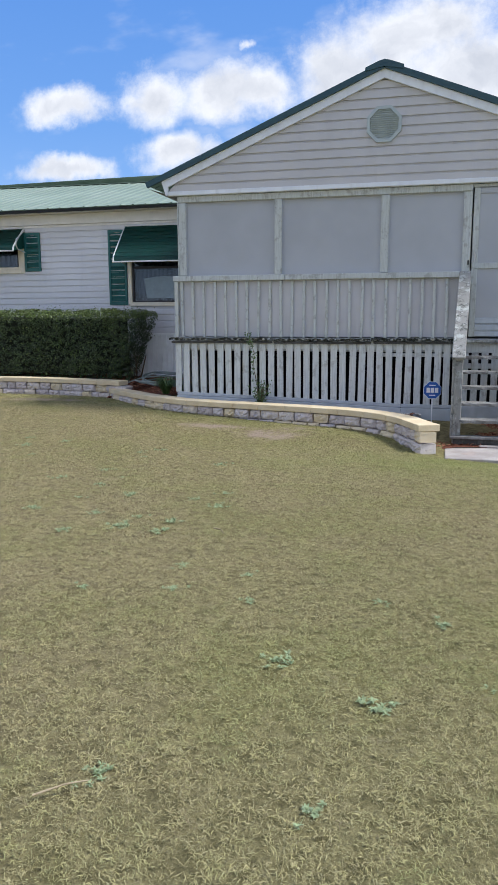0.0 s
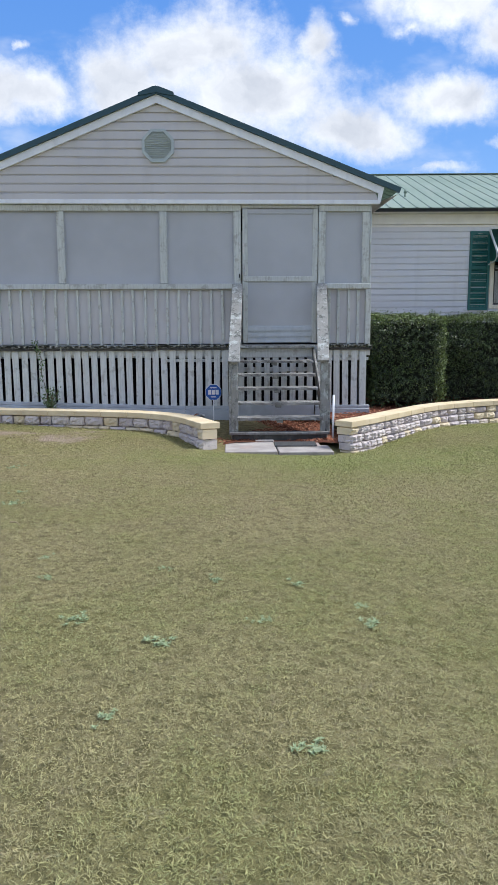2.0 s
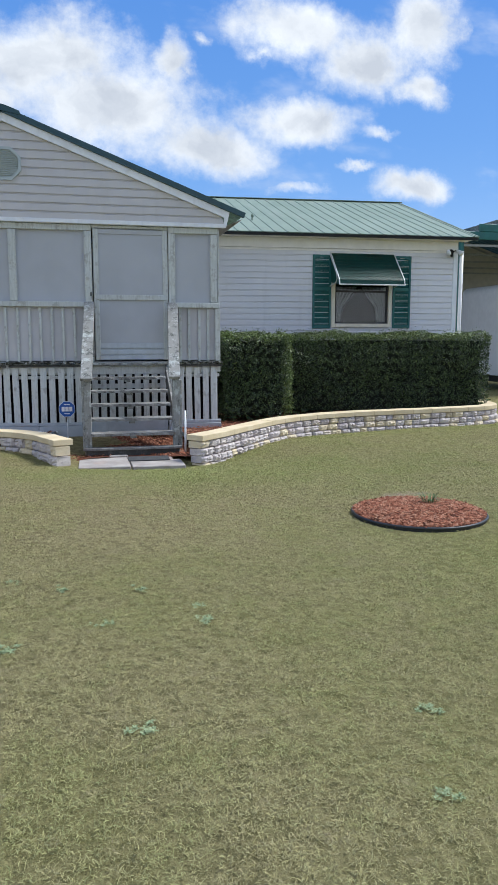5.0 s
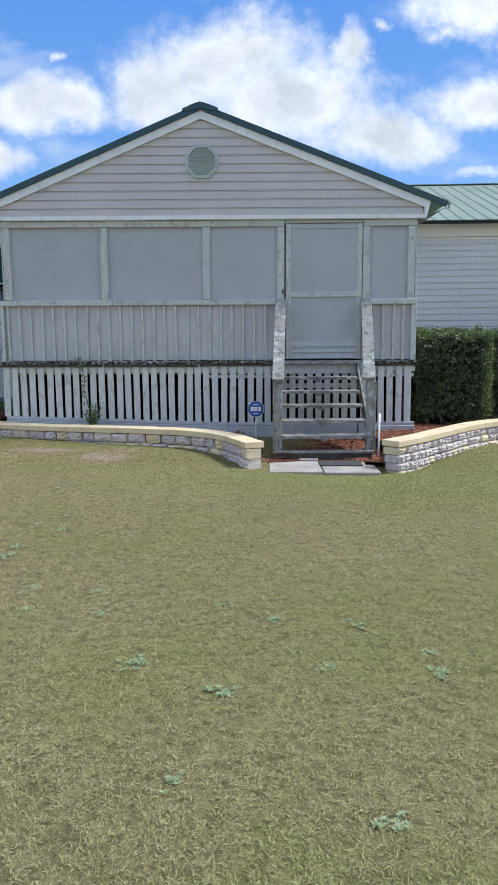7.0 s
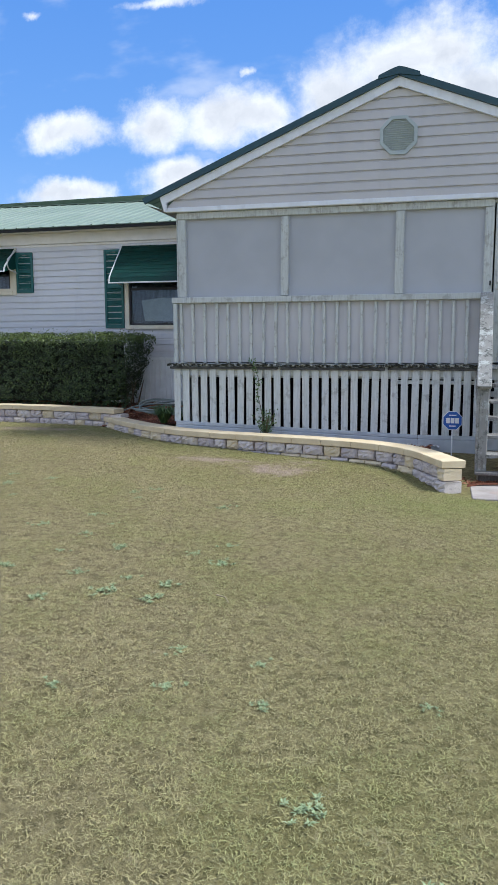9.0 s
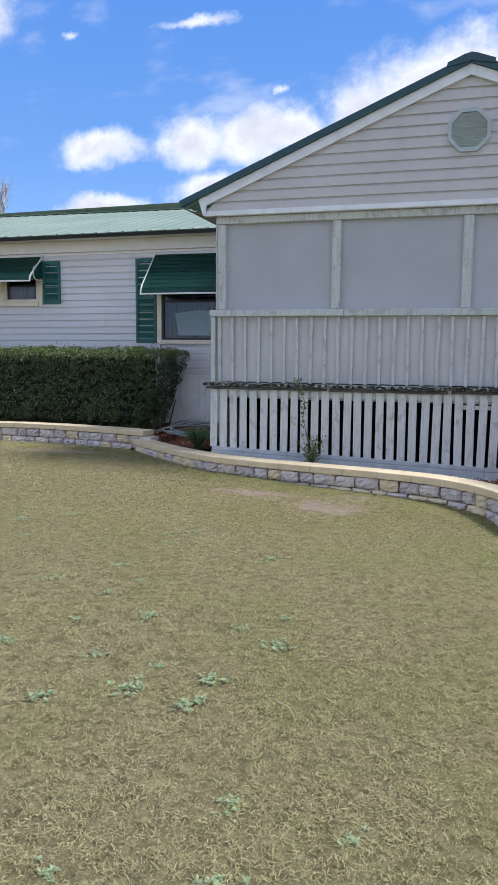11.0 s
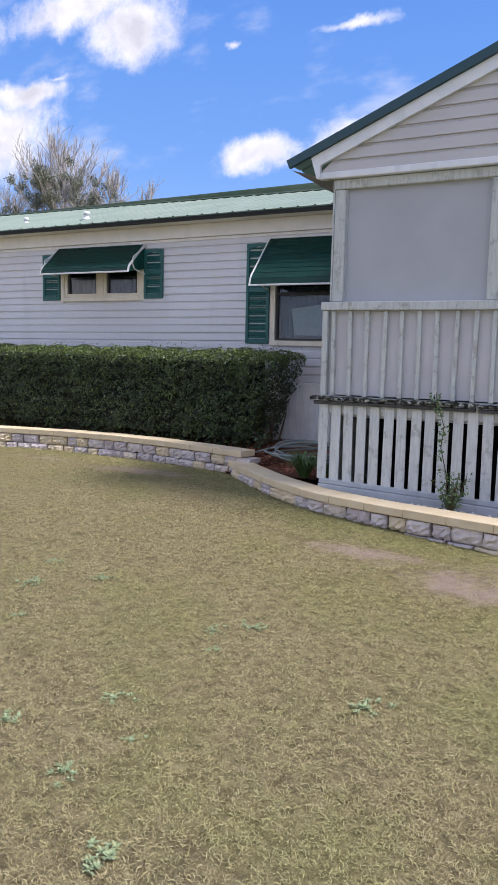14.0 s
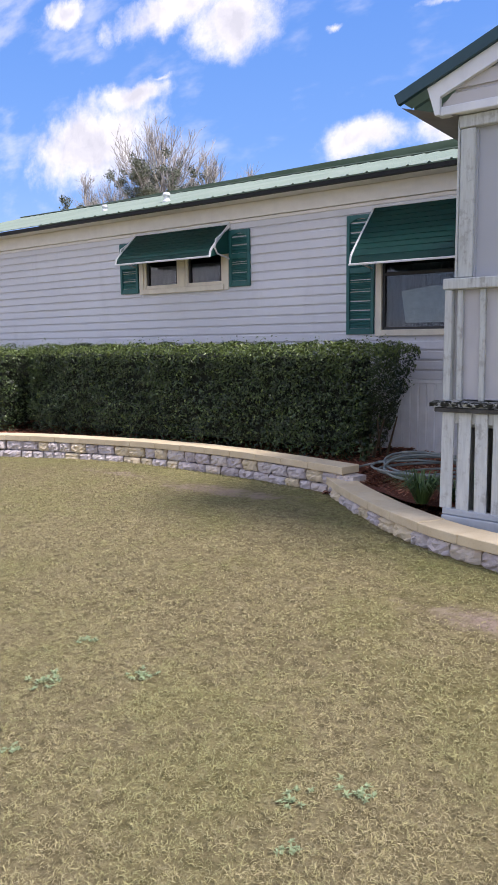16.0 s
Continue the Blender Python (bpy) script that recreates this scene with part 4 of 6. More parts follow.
def window(x0, x1, z0, z1, lights, curtain_gap):
    """A window unit in the wall: frame, sill, sashes, panes, and a near-black room box with a curtain behind it."""
    t = tilt((x0 + x1) / 2)
    z0, z1 = z0 + t, z1 + t
    y = HOUSE_Y
    win = part("window", boxed(x0, x0 + 0.08, y - 0.035, y + 0.10, z0, z1, 0.006), M_CREAM, HOUSE, "cream vinyl window with a dim room behind it")
    part("frame", boxed(x1 - 0.08, x1, y - 0.035, y + 0.10, z0, z1, 0.006), M_CREAM, win)
    part("frame", boxed(x0 + 0.08, x1 - 0.08, y - 0.035, y + 0.10, z1 - 0.055, z1, 0.006), M_CREAM, win)
    part("sill", boxed(x0 + 0.08, x1 - 0.08, y - 0.05, y + 0.10, z0, z0 + 0.075, 0.008), M_CREAM, win)
    w = (x1 - x0 - 0.16) / lights
    for i in range(lights):
        a, b = x0 + 0.08 + w * i, x0 + 0.08 + w * (i + 1)
        if i:
            part("mullion", boxed(a - 0.05, a + 0.05, y - 0.03, y + 0.09, z0 + 0.075, z1 - 0.055, 0.006), M_CREAM, win)
            a += 0.05
        if i < lights - 1:
            b -= 0.05
        bm = bmesh.new()
        if lights > 1:
            bm2 = bmesh.new()
            for q in ((a, a + 0.055, z0 + 0.075, z1 - 0.055), (b - 0.055, b, z0 + 0.075, z1 - 0.055), (a + 0.055, b - 0.055, z0 + 0.075, z0 + 0.125)):
                box(bm2, q[0], q[1], y - 0.022, y + 0.05, q[2], q[3], 0.006)
            part("casement", bm2, M_CREAM, win)
            a, b = a + 0.055, b - 0.055
        for q in ((a, a + 0.03, z0 + 0.075, z1 - 0.055), (b - 0.03, b, z0 + 0.075, z1 - 0.055), (a + 0.03, b - 0.03, z0 + 0.075, z0 + 0.105), (a + 0.03, b - 0.03, z1 - 0.09, z1 - 0.055)):
            box(bm, q[0], q[1], y - 0.004, y + 0.05, q[2], q[3], 0.004)
        if lights == 1:
            box(bm, a + 0.03, b - 0.03, y - 0.002, y + 0.045, z0 + 0.70, z0 + 0.74, 0.004)
        part("sash", bm, M_SASH, win, "dark inner sash")
        g = part("pane", boxed(a + 0.025, b - 0.025, y + 0.022, y + 0.027, z0 + 0.10, z1 - 0.08), M_GLASS, win)
        g.visible_shadow = False
    # room: a near-black box, so the dimness is in its colour
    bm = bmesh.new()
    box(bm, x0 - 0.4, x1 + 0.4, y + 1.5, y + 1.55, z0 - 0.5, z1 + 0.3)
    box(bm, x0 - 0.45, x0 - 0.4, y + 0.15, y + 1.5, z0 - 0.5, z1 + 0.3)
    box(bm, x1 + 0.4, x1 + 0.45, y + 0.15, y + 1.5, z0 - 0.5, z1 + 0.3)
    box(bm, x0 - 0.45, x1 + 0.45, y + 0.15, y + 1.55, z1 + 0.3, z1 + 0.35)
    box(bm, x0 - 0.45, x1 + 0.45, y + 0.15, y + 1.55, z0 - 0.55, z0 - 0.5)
    part("room_lining", bm, M_DARK, win, "near-black room box, its dimness put into the colour")
    # curtain: gathered lace, two halves
    mid = (x0 + x1) / 2
    halves = ((x0 + 0.03, mid - curtain_gap), (mid + curtain_gap, x1 - 0.03)) if curtain_gap else ((x0 + 0.03, x1 - 0.03),)
    for a, b in halves:
        bm = bmesh.new()
        n = max(8, int((b - a) / 0.025))
        rows = []
        for u in (0.02, 0.18, 0.32, 0.45, 0.56, 0.64):
            # tied back: narrow at the tie, fuller above
            full = 1.0 if not curtain_gap else (0.42 if u < 0.3 else 0.42 + 0.58 * ((u - 0.3) / 0.34) ** 0.8)
            lo, hi = (a, a + (b - a) * full) if a < mid - 0.1 else (b - (b - a) * full, b)
            rows.append([bm.verts.new((lo + (hi - lo) * i / n, y + 0.15 + 0.022 * math.sin(i * 1.9) + 0.01 * math.sin(i * 0.7), z0 + (z1 - z0) * u)) for i in range(n + 1)])
        for low, high in zip(rows, rows[1:]):
            for i in range(n):
                bm.faces.new((low[i], low[i + 1], high[i + 1], high[i]))
        bmesh.ops.solidify(bm, geom=bm.faces[:], thickness=0.002)
        part("curtain", bm, M_CURTAIN_PALE if curtain_gap else M_CURTAIN, win, "gathered pale lace curtain", True)
    return win


window(*WIN_RIGHT, 1, 0.05)
big = window(*WIN_BIG, 1, 0.0)
c0 = HOUSE_Y + 0.105
part("hung_cloth", prism(bmesh.new(), [(-1.66, 1.93), (-1.10, 1.93), (-1.04, 2.32), (-1.30, 2.35), (-1.72, 2.30)], "y", c0, c0 + 0.006), M_CLOTH, big, "pale cloth hung in the window")
window(*WIN_TWIN, 2, 0.0)


def shutter(x0, x1, z0, z1):
    t = tilt((x0 + x1) / 2)
    z0, z1 = z0 + t, z1 + t
    y = HOUSE_Y - 0.014
    bm = bmesh.new()
    e = 0.045
    zm = z0 + (z1 - z0) * 0.54
    for q in ((x0, x0 + e, z0, z1), (x1 - e, x1, z0, z1), (x0 + e, x1 - e, z0, z0 + 0.07), (x0 + e, x1 - e, zm - 0.035, zm + 0.035)):
        box(bm, q[0], q[1], y - 0.032, y, q[2], q[3], 0.004)
    # arched top rail
    o = [(x0 + e, z1), (x1 - e, z1)]
    xc, hw = (x0 + x1) / 2, (x1 - x0) / 2 - e
    for i in range(9):
        u = 1 - i / 4
        o.append((xc + hw * u, z1 - 0.04 - 0.05 * u * u))
    prism(bm, o, "y", y - 0.032, y)
    ob = part("shutter", bm, M_SHUT, HOUSE, "dark green louvred vinyl shutter")
    for lo, hi in ((z0 + 0.07, zm - 0.035), (zm + 0.035, z1 - 0.05)):
        bm = bmesh.new()
        box(bm, x0 + e, x1 - e, y - 0.006, y - 0.001, lo, hi)
        n = int((hi - lo) / 0.035)
        for i in range(n):
            z = lo + (hi - lo) * (i + 0.5) / n
            beam(bm, (x0 + e, y - 0.015, z), (x1 - e, y - 0.015, z), 0.026, 0.005, (0, -0.7, 0.7))
        part("louvres", bm, M_SHUT, ob)


for x0, x1, z0, z1 in ((8.50, 8.885, 1.80, 3.25), (10.215, 10.60, 1.80, 3.25), (-2.375, -2.005, 1.83, 3.23), (-0.665, -0.30, 1.83, 3.23), (-6.21, -5.845, 2.50, 3.235), (-4.155, -3.81, 2.50, 3.235)):
    shutter(x0, x1, z0, z1)


def awning(x0, x1, ztop, drop, out, label):
    """A ribbed metal window awning: sloping canopy with a curled lip, two cheeks and pale bars along its edges."""
    t = tilt((x0 + x1) / 2)
    z1 = ztop + t
    z0 = z1 - drop
    y1, y0 = HOUSE_Y - 0.02, HOUSE_Y - out
    a = thing("window_awning", (x0 + x1) / 2, y1, z0, label, "awning", "window awnings")
    prof = []
    n = 10
    for i in range(n + 1):
        u = i / n
        yy, zz = y1 + (y0 - y1) * min(1, u * 1.06), z1 - (drop - 0.045) * u
        if u > 0.8:
            zz -= 0.045 * ((u - 0.8) / 0.2) ** 2
        prof.append((yy, zz))
        if 0 < i < n:
            prof += [(yy + 0.006, zz - 0.002), (yy - 0.003, zz - 0.007)]
    bm = bmesh.new()
    l = [bm.verts.new((x0, *q)) for q in prof]
    r = [bm.verts.new((x1, *q)) for q in prof]
    for i in range(len(prof) - 1):
        bm.faces.new((l[i], r[i], r[i + 1], l[i + 1]))
    bmesh.ops.solidify(bm, geom=bm.faces[:], thickness=0.004)
    part("canopy", bm, M_GREEN, a)
    edge = [prof[0]] + prof[1:-1:3] + [prof[-1]]
    for x in (x0, x1):
        s = 1 if x == x1 else -1
        cheek = [edge[0]] + edge[1:] + [(y0 + 0.10, z0 + 0.02), (y1, z0 + 0.08)]
        part("side_panel", prism(bmesh.new(), cheek, "x", x - s * 0.012, x - s * 0.006), M_GREEN, a)
        bm = bmesh.new()
        for p, q in zip(edge, edge[1:]):
            beam(bm, (x, *p), (x, *q), 0.018, 0.024)
        part("edge_bar", bm, M_GALVP, a, "pale metal edge bar")
        bm = bmesh.new()
        ins = x - s * 0.0
        curve = [(y1 - 0.01, z1 - 0.04), (y1 + (y0 - y1) * 0.72, z0 + 0.23), (y1 + (y0 - y1) * 0.78, z0 + 0.12), (y1 + (y0 - y1) * 0.66, z0 + 0.05), (y1 - 0.01, z0 + 0.0)]
        for p, q in zip(curve, curve[1:]):
            beam(bm, (x + s * 0.012, *p), (x + s * 0.012, *q), 0.016, 0.016)
        part("brace", bm, M_GALVP, a)
    part("front_bar", boxed(x0 - 0.012, x1 + 0.012, y0 - 0.018, y0, z0 - 0.010, z0 + 0.014, 0.004), M_GALVP, a, "pale metal front bar")
    part("wall_bar", boxed(x0 - 0.012, x1 + 0.012, y1 - 0.02, y1 + 0.006, z1 - 0.01, z1 + 0.02, 0.004), M_GALVP, a)
    return a


awning(8.87, 10.22, 3.29, 0.66, 0.60, "green ribbed metal awning over a window")
awning(-2.02, -0.62, 3.29, 0.70, 0.62, "green ribbed metal awning over a large window")
awning(-5.87, -4.15, 3.33, 0.46, 0.46, "wide low green metal awning over a twin window")


def floodlight():
    x, y, z = 11.46, HOUSE_Y - 0.03, 3.35 + tilt(11.4)
    a = thing("floodlight", x, y, z, "twin-headed white security floodlight on the house corner", "floodlight")
    part("junction_box", tube(bmesh.new(), [(x, y + 0.02, z), (x, y - 0.05, z)], 0.055, 12), M_BLACK, a)
    for s in (-1, 1):
        arm = [(x, y - 0.04, z), (x + s * 0.07, y - 0.09, z + 0.02), (x + s * 0.10, y - 0.12, z)]
        part("arm", tube(bmesh.new(), arm, 0.013, 8), M_BLACK, a)
        bm = tube(bmesh.new(), [(x + s * 0.10, y - 0.10, z + 0.02), (x + s * 0.13, y - 0.17, z - 0.02), (x + s * 0.145, y - 0.21, z - 0.05)], 0.028, 12, 0.056)
        part("lamp_head", bm, M_WHITE, a, "white lamp head", True)
    part("sensor", tube(bmesh.new(), [(x, y - 0.05, z - 0.02), (x, y - 0.08, z - 0.09)], 0.03, 10), M_BLACK, a)


floodlight()


# ---- porch ----
def build_porch():
    W, D, F = PORCH_W, PORCH_D, FLOOR_Z
    porch = thing("screened_porch", W / 2, D / 2, 0.2, "weathered white screened porch with a siding-clad gable", "porch")
    # floor, ceiling and plain side walls
    part("floor_deck", boxed(0.02, W - 0.02, 0.03, D - 0.03, F - 0.05, F - 0.005), M_WOOD, porch)
    part("floor_joist", boxed(0.02, W - 0.02, 0.04, 0.08, F - 0.20, F - 0.052), M_WOOD, porch)
    part("ceiling_board", boxed(0.02, W - 0.02, 0.03, D - 0.03, 3.28, 3.30), M_WOOD, porch)
    for x in (0.0, W - 0.04):
        part("side_screen", boxed(x + 0.005, x + 0.035, 0.10, D - 0.03, F, 3.28), M_SCREEN, porch)
        part("side_skirt", boxed(x + 0.005, x + 0.035, 0.05, D - 0.03, 0.15, F - 0.06), M_PICKET, porch)
    # posts
    posts = ((-0.005, 0.105), (1.445, 1.55), (2.955, 3.065), (4.055, 4.165), (5.325, 5.43), (5.985, 6.095))
    for a, b in posts:
        part("post", boxed(a, b, -0.012, 0.09, 2.19 if a not in (4.055, 5.325) else F, 3.235, 0.006), M_WOOD, porch)
    part("corner_trim", boxed(-0.022, -0.006, -0.02, 0.10, 2.19, 3.30, 0.003), M_WOOD, porch)
    part("corner_trim", boxed(6.098, 6.118, -0.02, 0.10, 1.28, 3.30, 0.003), M_WOOD, porch)
    # header, sill rails
    part("header_beam", boxed(-0.02, 4.165, -0.02, 0.09, 3.238, 3.325, 0.006), M_WOOD, porch)
    part("header_beam", boxed(5.325, 6.11, -0.02, 0.09, 3.238, 3.325, 0.006), M_WOOD, porch)
    part("header_beam", boxed(4.17, 5.32, 0.0, 0.09, 3.285, 3.325, 0.004), M_WOOD, porch)
    for a, b in ((-0.10, 1.60), (1.604, 4.05), (5.43, 6.12)):
        part("rail", boxed(a, b, -0.045, 0.07, 2.105, 2.185, 0.007), M_WOOD, porch, "weathered flaking top rail")
    # screens: upper bays and lower panels
    for a, b in ((0.105, 1.445), (1.55, 2.955), (3.065, 4.055), (5.43, 5.985)):
        part("screen", boxed(a, b, 0.035, 0.05, 2.185, 3.238), M_SCREEN, porch, "taut opaque grey screen")
        for q in ((a, a + 0.014), (b - 0.014, b)):
            part("screen_bead", boxed(*q, 0.02, 0.035, 2.185, 3.238), M_SCREEN, porch)
    for a, b in ((-0.035, 4.05), (5.43, 6.10)):
        part("lower_panel", boxed(a, b, 0.035, 0.05, F + 0.01, 2.105), M_PANEL, porch, "grey painted panel behind balusters")
    # battens below the rail
    rng = random.Random(4)
    bats = [mesh_of("baluster", boxed(-0.02, 0.02, -0.02, 0.018, 0, 2.107 - F - 0.005, 0.004), M_WOOD) for _ in range(1)]
    x = 0.03
    while x < 4.0:
        piece("baluster", bats[0], Matrix.Translation((x + rng.uniform(-0.004, 0.004), 0.012, F)) @ Matrix.Rotation(rng.uniform(-0.012, 0.012), 4, "Y"), porch)
        x += 0.1675
    for x in (5.50, 5.64, 5.80, 5.94):
        piece("baluster", bats[0], Matrix.Translation((x, 0.012, F)), porch)
    part("corner_baluster", boxed(-0.085, -0.03, -0.035, 0.05, F, 2.10, 0.005), M_WOOD, porch)
    part("corner_baluster", boxed(6.05, 6.13, -0.035, 0.03, F, 2.10, 0.005), M_WOOD, porch)
    # drip ledge at floor level, mildewed, in three lengths
    for a, b, dz in ((-0.17, 1.42, 0.0), (1.425, 2.86, -0.004), (2.865, 4.05, 0.004), (5.40, 6.16, 0.0)):
        bm = boxed(a, b, -0.085, 0.03, F - 0.036 + dz, F - 0.010 + dz)
        bmesh.ops.subdivide_edges(bm, edges=[e for e in bm.edges if abs(e.verts[0].co.x - e.verts[1].co.x) > 0.5], cuts=60)
        for v in bm.verts:
            v.co.z += rng.uniform(-0.009, 0.006)
            v.co.y += rng.uniform(-0.012, 0.018)
        # added black strip: the dark gap under the ledge, painted as a board
        part("ledge_underside", boxed(a + 0.03, b, -0.055, 0.028, F - 0.085 + dz, F - 0.052 + dz, 0.004), M_GAP, porch, "black strip added for the shade under the ledge")
        part("drip_ledge", bm, M_LEDGE, porch, "ragged mildew-blackened ledge board")
    # picket skirt; its foot sinks towards the steps
    def foot(x):
        return 0.452 - 0.033 * min(max(x, -0.1), 3.3)

    def sunk(x0, x1, y0, y1, z0, z1, bevel):
        bm = bmesh.new()
        box(bm, x0, x1, y0, y1, z0, z1, bevel)
        for v in bm.verts:
            v.co.z += foot(v.co.x)
        return bm
    for a, b in ((-0.02, 3.3), (3.302, 4.07), (5.30, 6.14)):
        part("skirt_rail", boxed(a, b, 0.01, 0.045, 1.105, F - 0.05, 0.004), M_PICKET, porch)
        part("base_board", sunk(a - 0.05 if a < 0 else a, b, -0.045, 0.03, -0.30, -0.052, 0.006), M_BASE, porch, "blue-grey painted base board")
        part("base_board", sunk(a - 0.05 if a < 0 else a, b, -0.030, 0.03, -0.049, 0.0, 0.006), M_BASE, porch, "blue-grey painted base board")
    part("base_board", boxed(4.08, 5.29, 0.01, 0.04, 0.16, 0.38, 0.006), M_BASE, porch, "blue-grey painted base board")
    pk = [mesh_of("picket", boxed(-0.047, 0.047, -0.012, 0.008, 0, 1, 0.004), M_PICKET) for _ in range(1)]
    x = -0.047
    while x < 6.12:
        if not (4.05 < x < 5.32):
            piece("picket", pk[0], Matrix.Translation((x + rng.uniform(-0.004, 0.004), -0.004, foot(x) - 0.004)) @ Matrix.Rotation(rng.uniform(-0.014, 0.014), 4, "Y") @ Matrix.Diagonal((1, 1, F - 0.028 + rng.uniform(-0.004, 0.004) - foot(x), 1)), porch)
        x += 0.1321
    # patched stretch near the steps: an extra nailing strip
    part("nailing_strip", boxed(2.95, 4.05, 0.012, 0.03, 1.015, 1.065, 0.003), M_PICKET, porch)
    part("nailing_strip", boxed(5.42, 6.12, 0.012, 0.03, 1.03, 1.075, 0.003), M_PICKET, porch)
    # pickets behind the open steps, shorter, with a cross rail
    pk2 = mesh_of("picket", boxed(-0.045, 0.045, -0.01, 0.008, 0, 0.72, 0.003), M_PICKET)
    for i in range(9):
        piece("picket", pk2, Matrix.Translation((4.16 + i * 0.132, 0.02, 0.39)), porch)
    part("skirt_rail", boxed(4.08, 5.30, 0.03, 0.06, 0.86, 0.93, 0.004), M_PICKET, porch)
    part("back_board", boxed(4.08, 5.30, -0.005, 0.028, 1.08, 1.215, 0.004), M_PICKET, porch, "dull grey board under the door sill")
    # added near-black sheet that closes the crawl space and stands for its shade
    part("crawl_lining", boxed(0.02, W - 0.02, 1.2, 1.22, 0.1, F - 0.21), M_DARK, porch, "near-black sheet added for the crawl space shade")

    # gable
    y = -0.05
    ax, az = 2.96, 4.72
    slope = {-1: 0.409, 1: 0.382}
    z = 3.3755
    while z < az - 0.012:
        h = min(0.1225, az - z)
        a0, b0 = max(-0.14, ax - (az - z) / slope[-1]), min(6.20, ax + (az - z) / slope[1])
        a1, b1 = max(-0.14, ax - (az - z - h) / slope[-1]), min(6.20, ax + (az - z - h) / slope[1])
        bm = bmesh.new()
        p = 0.021
        prof = [(p, 0.0), (p, 0.010), (p * 0.85, h * 0.78), (0.003, h * 0.86), (0.003, h), (-0.02, h), (-0.02, 0.0)]
        L = [bm.verts.new((a0 + (a1 - a0) * q / h, y - o, z + q)) for o, q in prof]
        R = [bm.verts.new((b0 + (b1 - b0) * q / h, y - o, z + q)) for o, q in prof]
        n = len(prof)
        bm.faces.new(L)
        bm.faces.new(R[::-1])
        for i in range(n):
            bm.faces.new((L[i], R[i], R[(i + 1) % n], L[(i + 1) % n]))
        part("siding_board", bm, M_GABLE, porch)
        z += 0.1225
    part("gable_trim", boxed(-0.155, 6.212, y - 0.030, y + 0.05, 3.330, 3.392, 0.006), M_TRIM, porch, "white strip under the gable siding")
    part("gable_wall", prism(bmesh.new(), [(-0.14, 3.34), (6.12, 3.34), (6.12, 3.50), (ax, 4.70), (-0.14, 3.43)], "y", -0.025, 0.04), M_GABLE, porch)
    # rake boards with their boxed feet, roof slopes, trim
    peak = (ax, 4.832)
    for s in (-1, 1):
        sl = slope[s]
        eo = 3.39 if s < 0 else 3.53
        ex, ez = ax + s * eo, peak[1] - eo * sl
        foot = [(-0.224, 3.528), (-0.162, 3.332), (-0.128, 3.332)] if s < 0 else [(6.275, 3.562), (6.219, 3.332), (6.19, 3.332)]
        o = [(ax, peak[1])] + foot + [(foot[2][0], 4.717 - abs(foot[2][0] - ax) * sl), (ax, 4.717)]
        part("rake_board", prism(bmesh.new(), o, "y", -0.112, -0.070), M_TRIM, porch, "white rake board with a boxed foot")
        # soffit under the overhang
        bm = bmesh.new()
        a = [bm.verts.new((ex, yy, ez - 0.01)) for yy in (-0.10, D)]
        b = [bm.verts.new((ax + s * (2.97 if s < 0 else 3.14), yy, 3.315)) for yy in (-0.06, D)]
        bm.faces.new((a[0], a[1], b[1], b[0]))
        bmesh.ops.solidify(bm, geom=bm.faces[:], thickness=0.015)
        part("soffit", bm, M_SOFFIT, porch, "grey boarded soffit")
        bm = bmesh.new()
        beam(bm, (ax - s * 0.02, -0.125, peak[1] + 0.052), (ex + s * 0.02, -0.125, ez + 0.036), 0.045, 0.078)
        part("roof_trim", bm, M_TEAL, porch, "dark green metal roof edge")
        # ribbed roof slope, running back into the house roof
        bm = bmesh.new()
        lo, hi = [], []
        yy = -0.10
        while yy < 4.6:
            for dy, dz in ((0.0, 0.0), (0.20, 0.0), (0.212, 0.02), (0.232, 0.02), (0.244, 0.0)):
                lo.append(bm.verts.new((ex, yy + dy, ez + dz + 0.03)))
                hi.append(bm.verts.new((ax, yy + dy, peak[1] + dz + 0.03)))
            yy += 0.245
        for i in range(len(lo) - 1):
            bm.faces.new((lo[i], lo[i + 1], hi[i + 1], hi[i]))
        bmesh.ops.solidify(bm, geom=bm.faces[:], thickness=0.006)
        part("roof_panel", bm, M_ROOF, porch, "green ribbed metal roofing")
    # folded ridge cap with raised ends
    part("ridge_cap", prism(bmesh.new(), [(ax - 0.26, 4.80), (ax - 0.25, 4.845), (ax - 0.07, 4.918), (ax, 4.935), (ax + 0.07, 4.918), (ax + 0.25, 4.852), (ax + 0.26, 4.80), (ax, 4.845)], "y", -0.16, 4.4), M_TEAL, porch, "dark green ridge cap")
    # screen door
    door = part("screen_door", boxed(4.185, 4.265, -0.005, 0.035, F + 0.02, 3.275, 0.005), M_WOOD, porch, "weathered wooden screen door with grey screens")
    part("stile", boxed(5.235, 5.315, -0.005, 0.035, F + 0.02, 3.275, 0.005), M_WOOD, door)
    part("top_rail", boxed(4.265, 5.235, -0.004, 0.034, 3.20, 3.272, 0.005), M_SCREEN, door)
    part("middle_rail", boxed(4.20, 5.30, -0.014, 0.036, 2.215, 2.295, 0.006), M_WOOD, door)
    part("door_screen", boxed(4.265, 5.235, 0.012, 0.022, 2.295, 3.20), M_SCREEN, door)
    part("door_screen", boxed(4.265, 5.235, 0.012, 0.022, 1.56, 2.215), M_SCREEN, door)
    for i in range(3):
        bm = bmesh.new()
        lap_course(bm, 4.265, 5.235, 0.012, F + 0.025 + i * 0.088, 0.086, 0.02, True)
        part("kick_board", bm, M_BASE, door, "blue-grey lapped kick board")
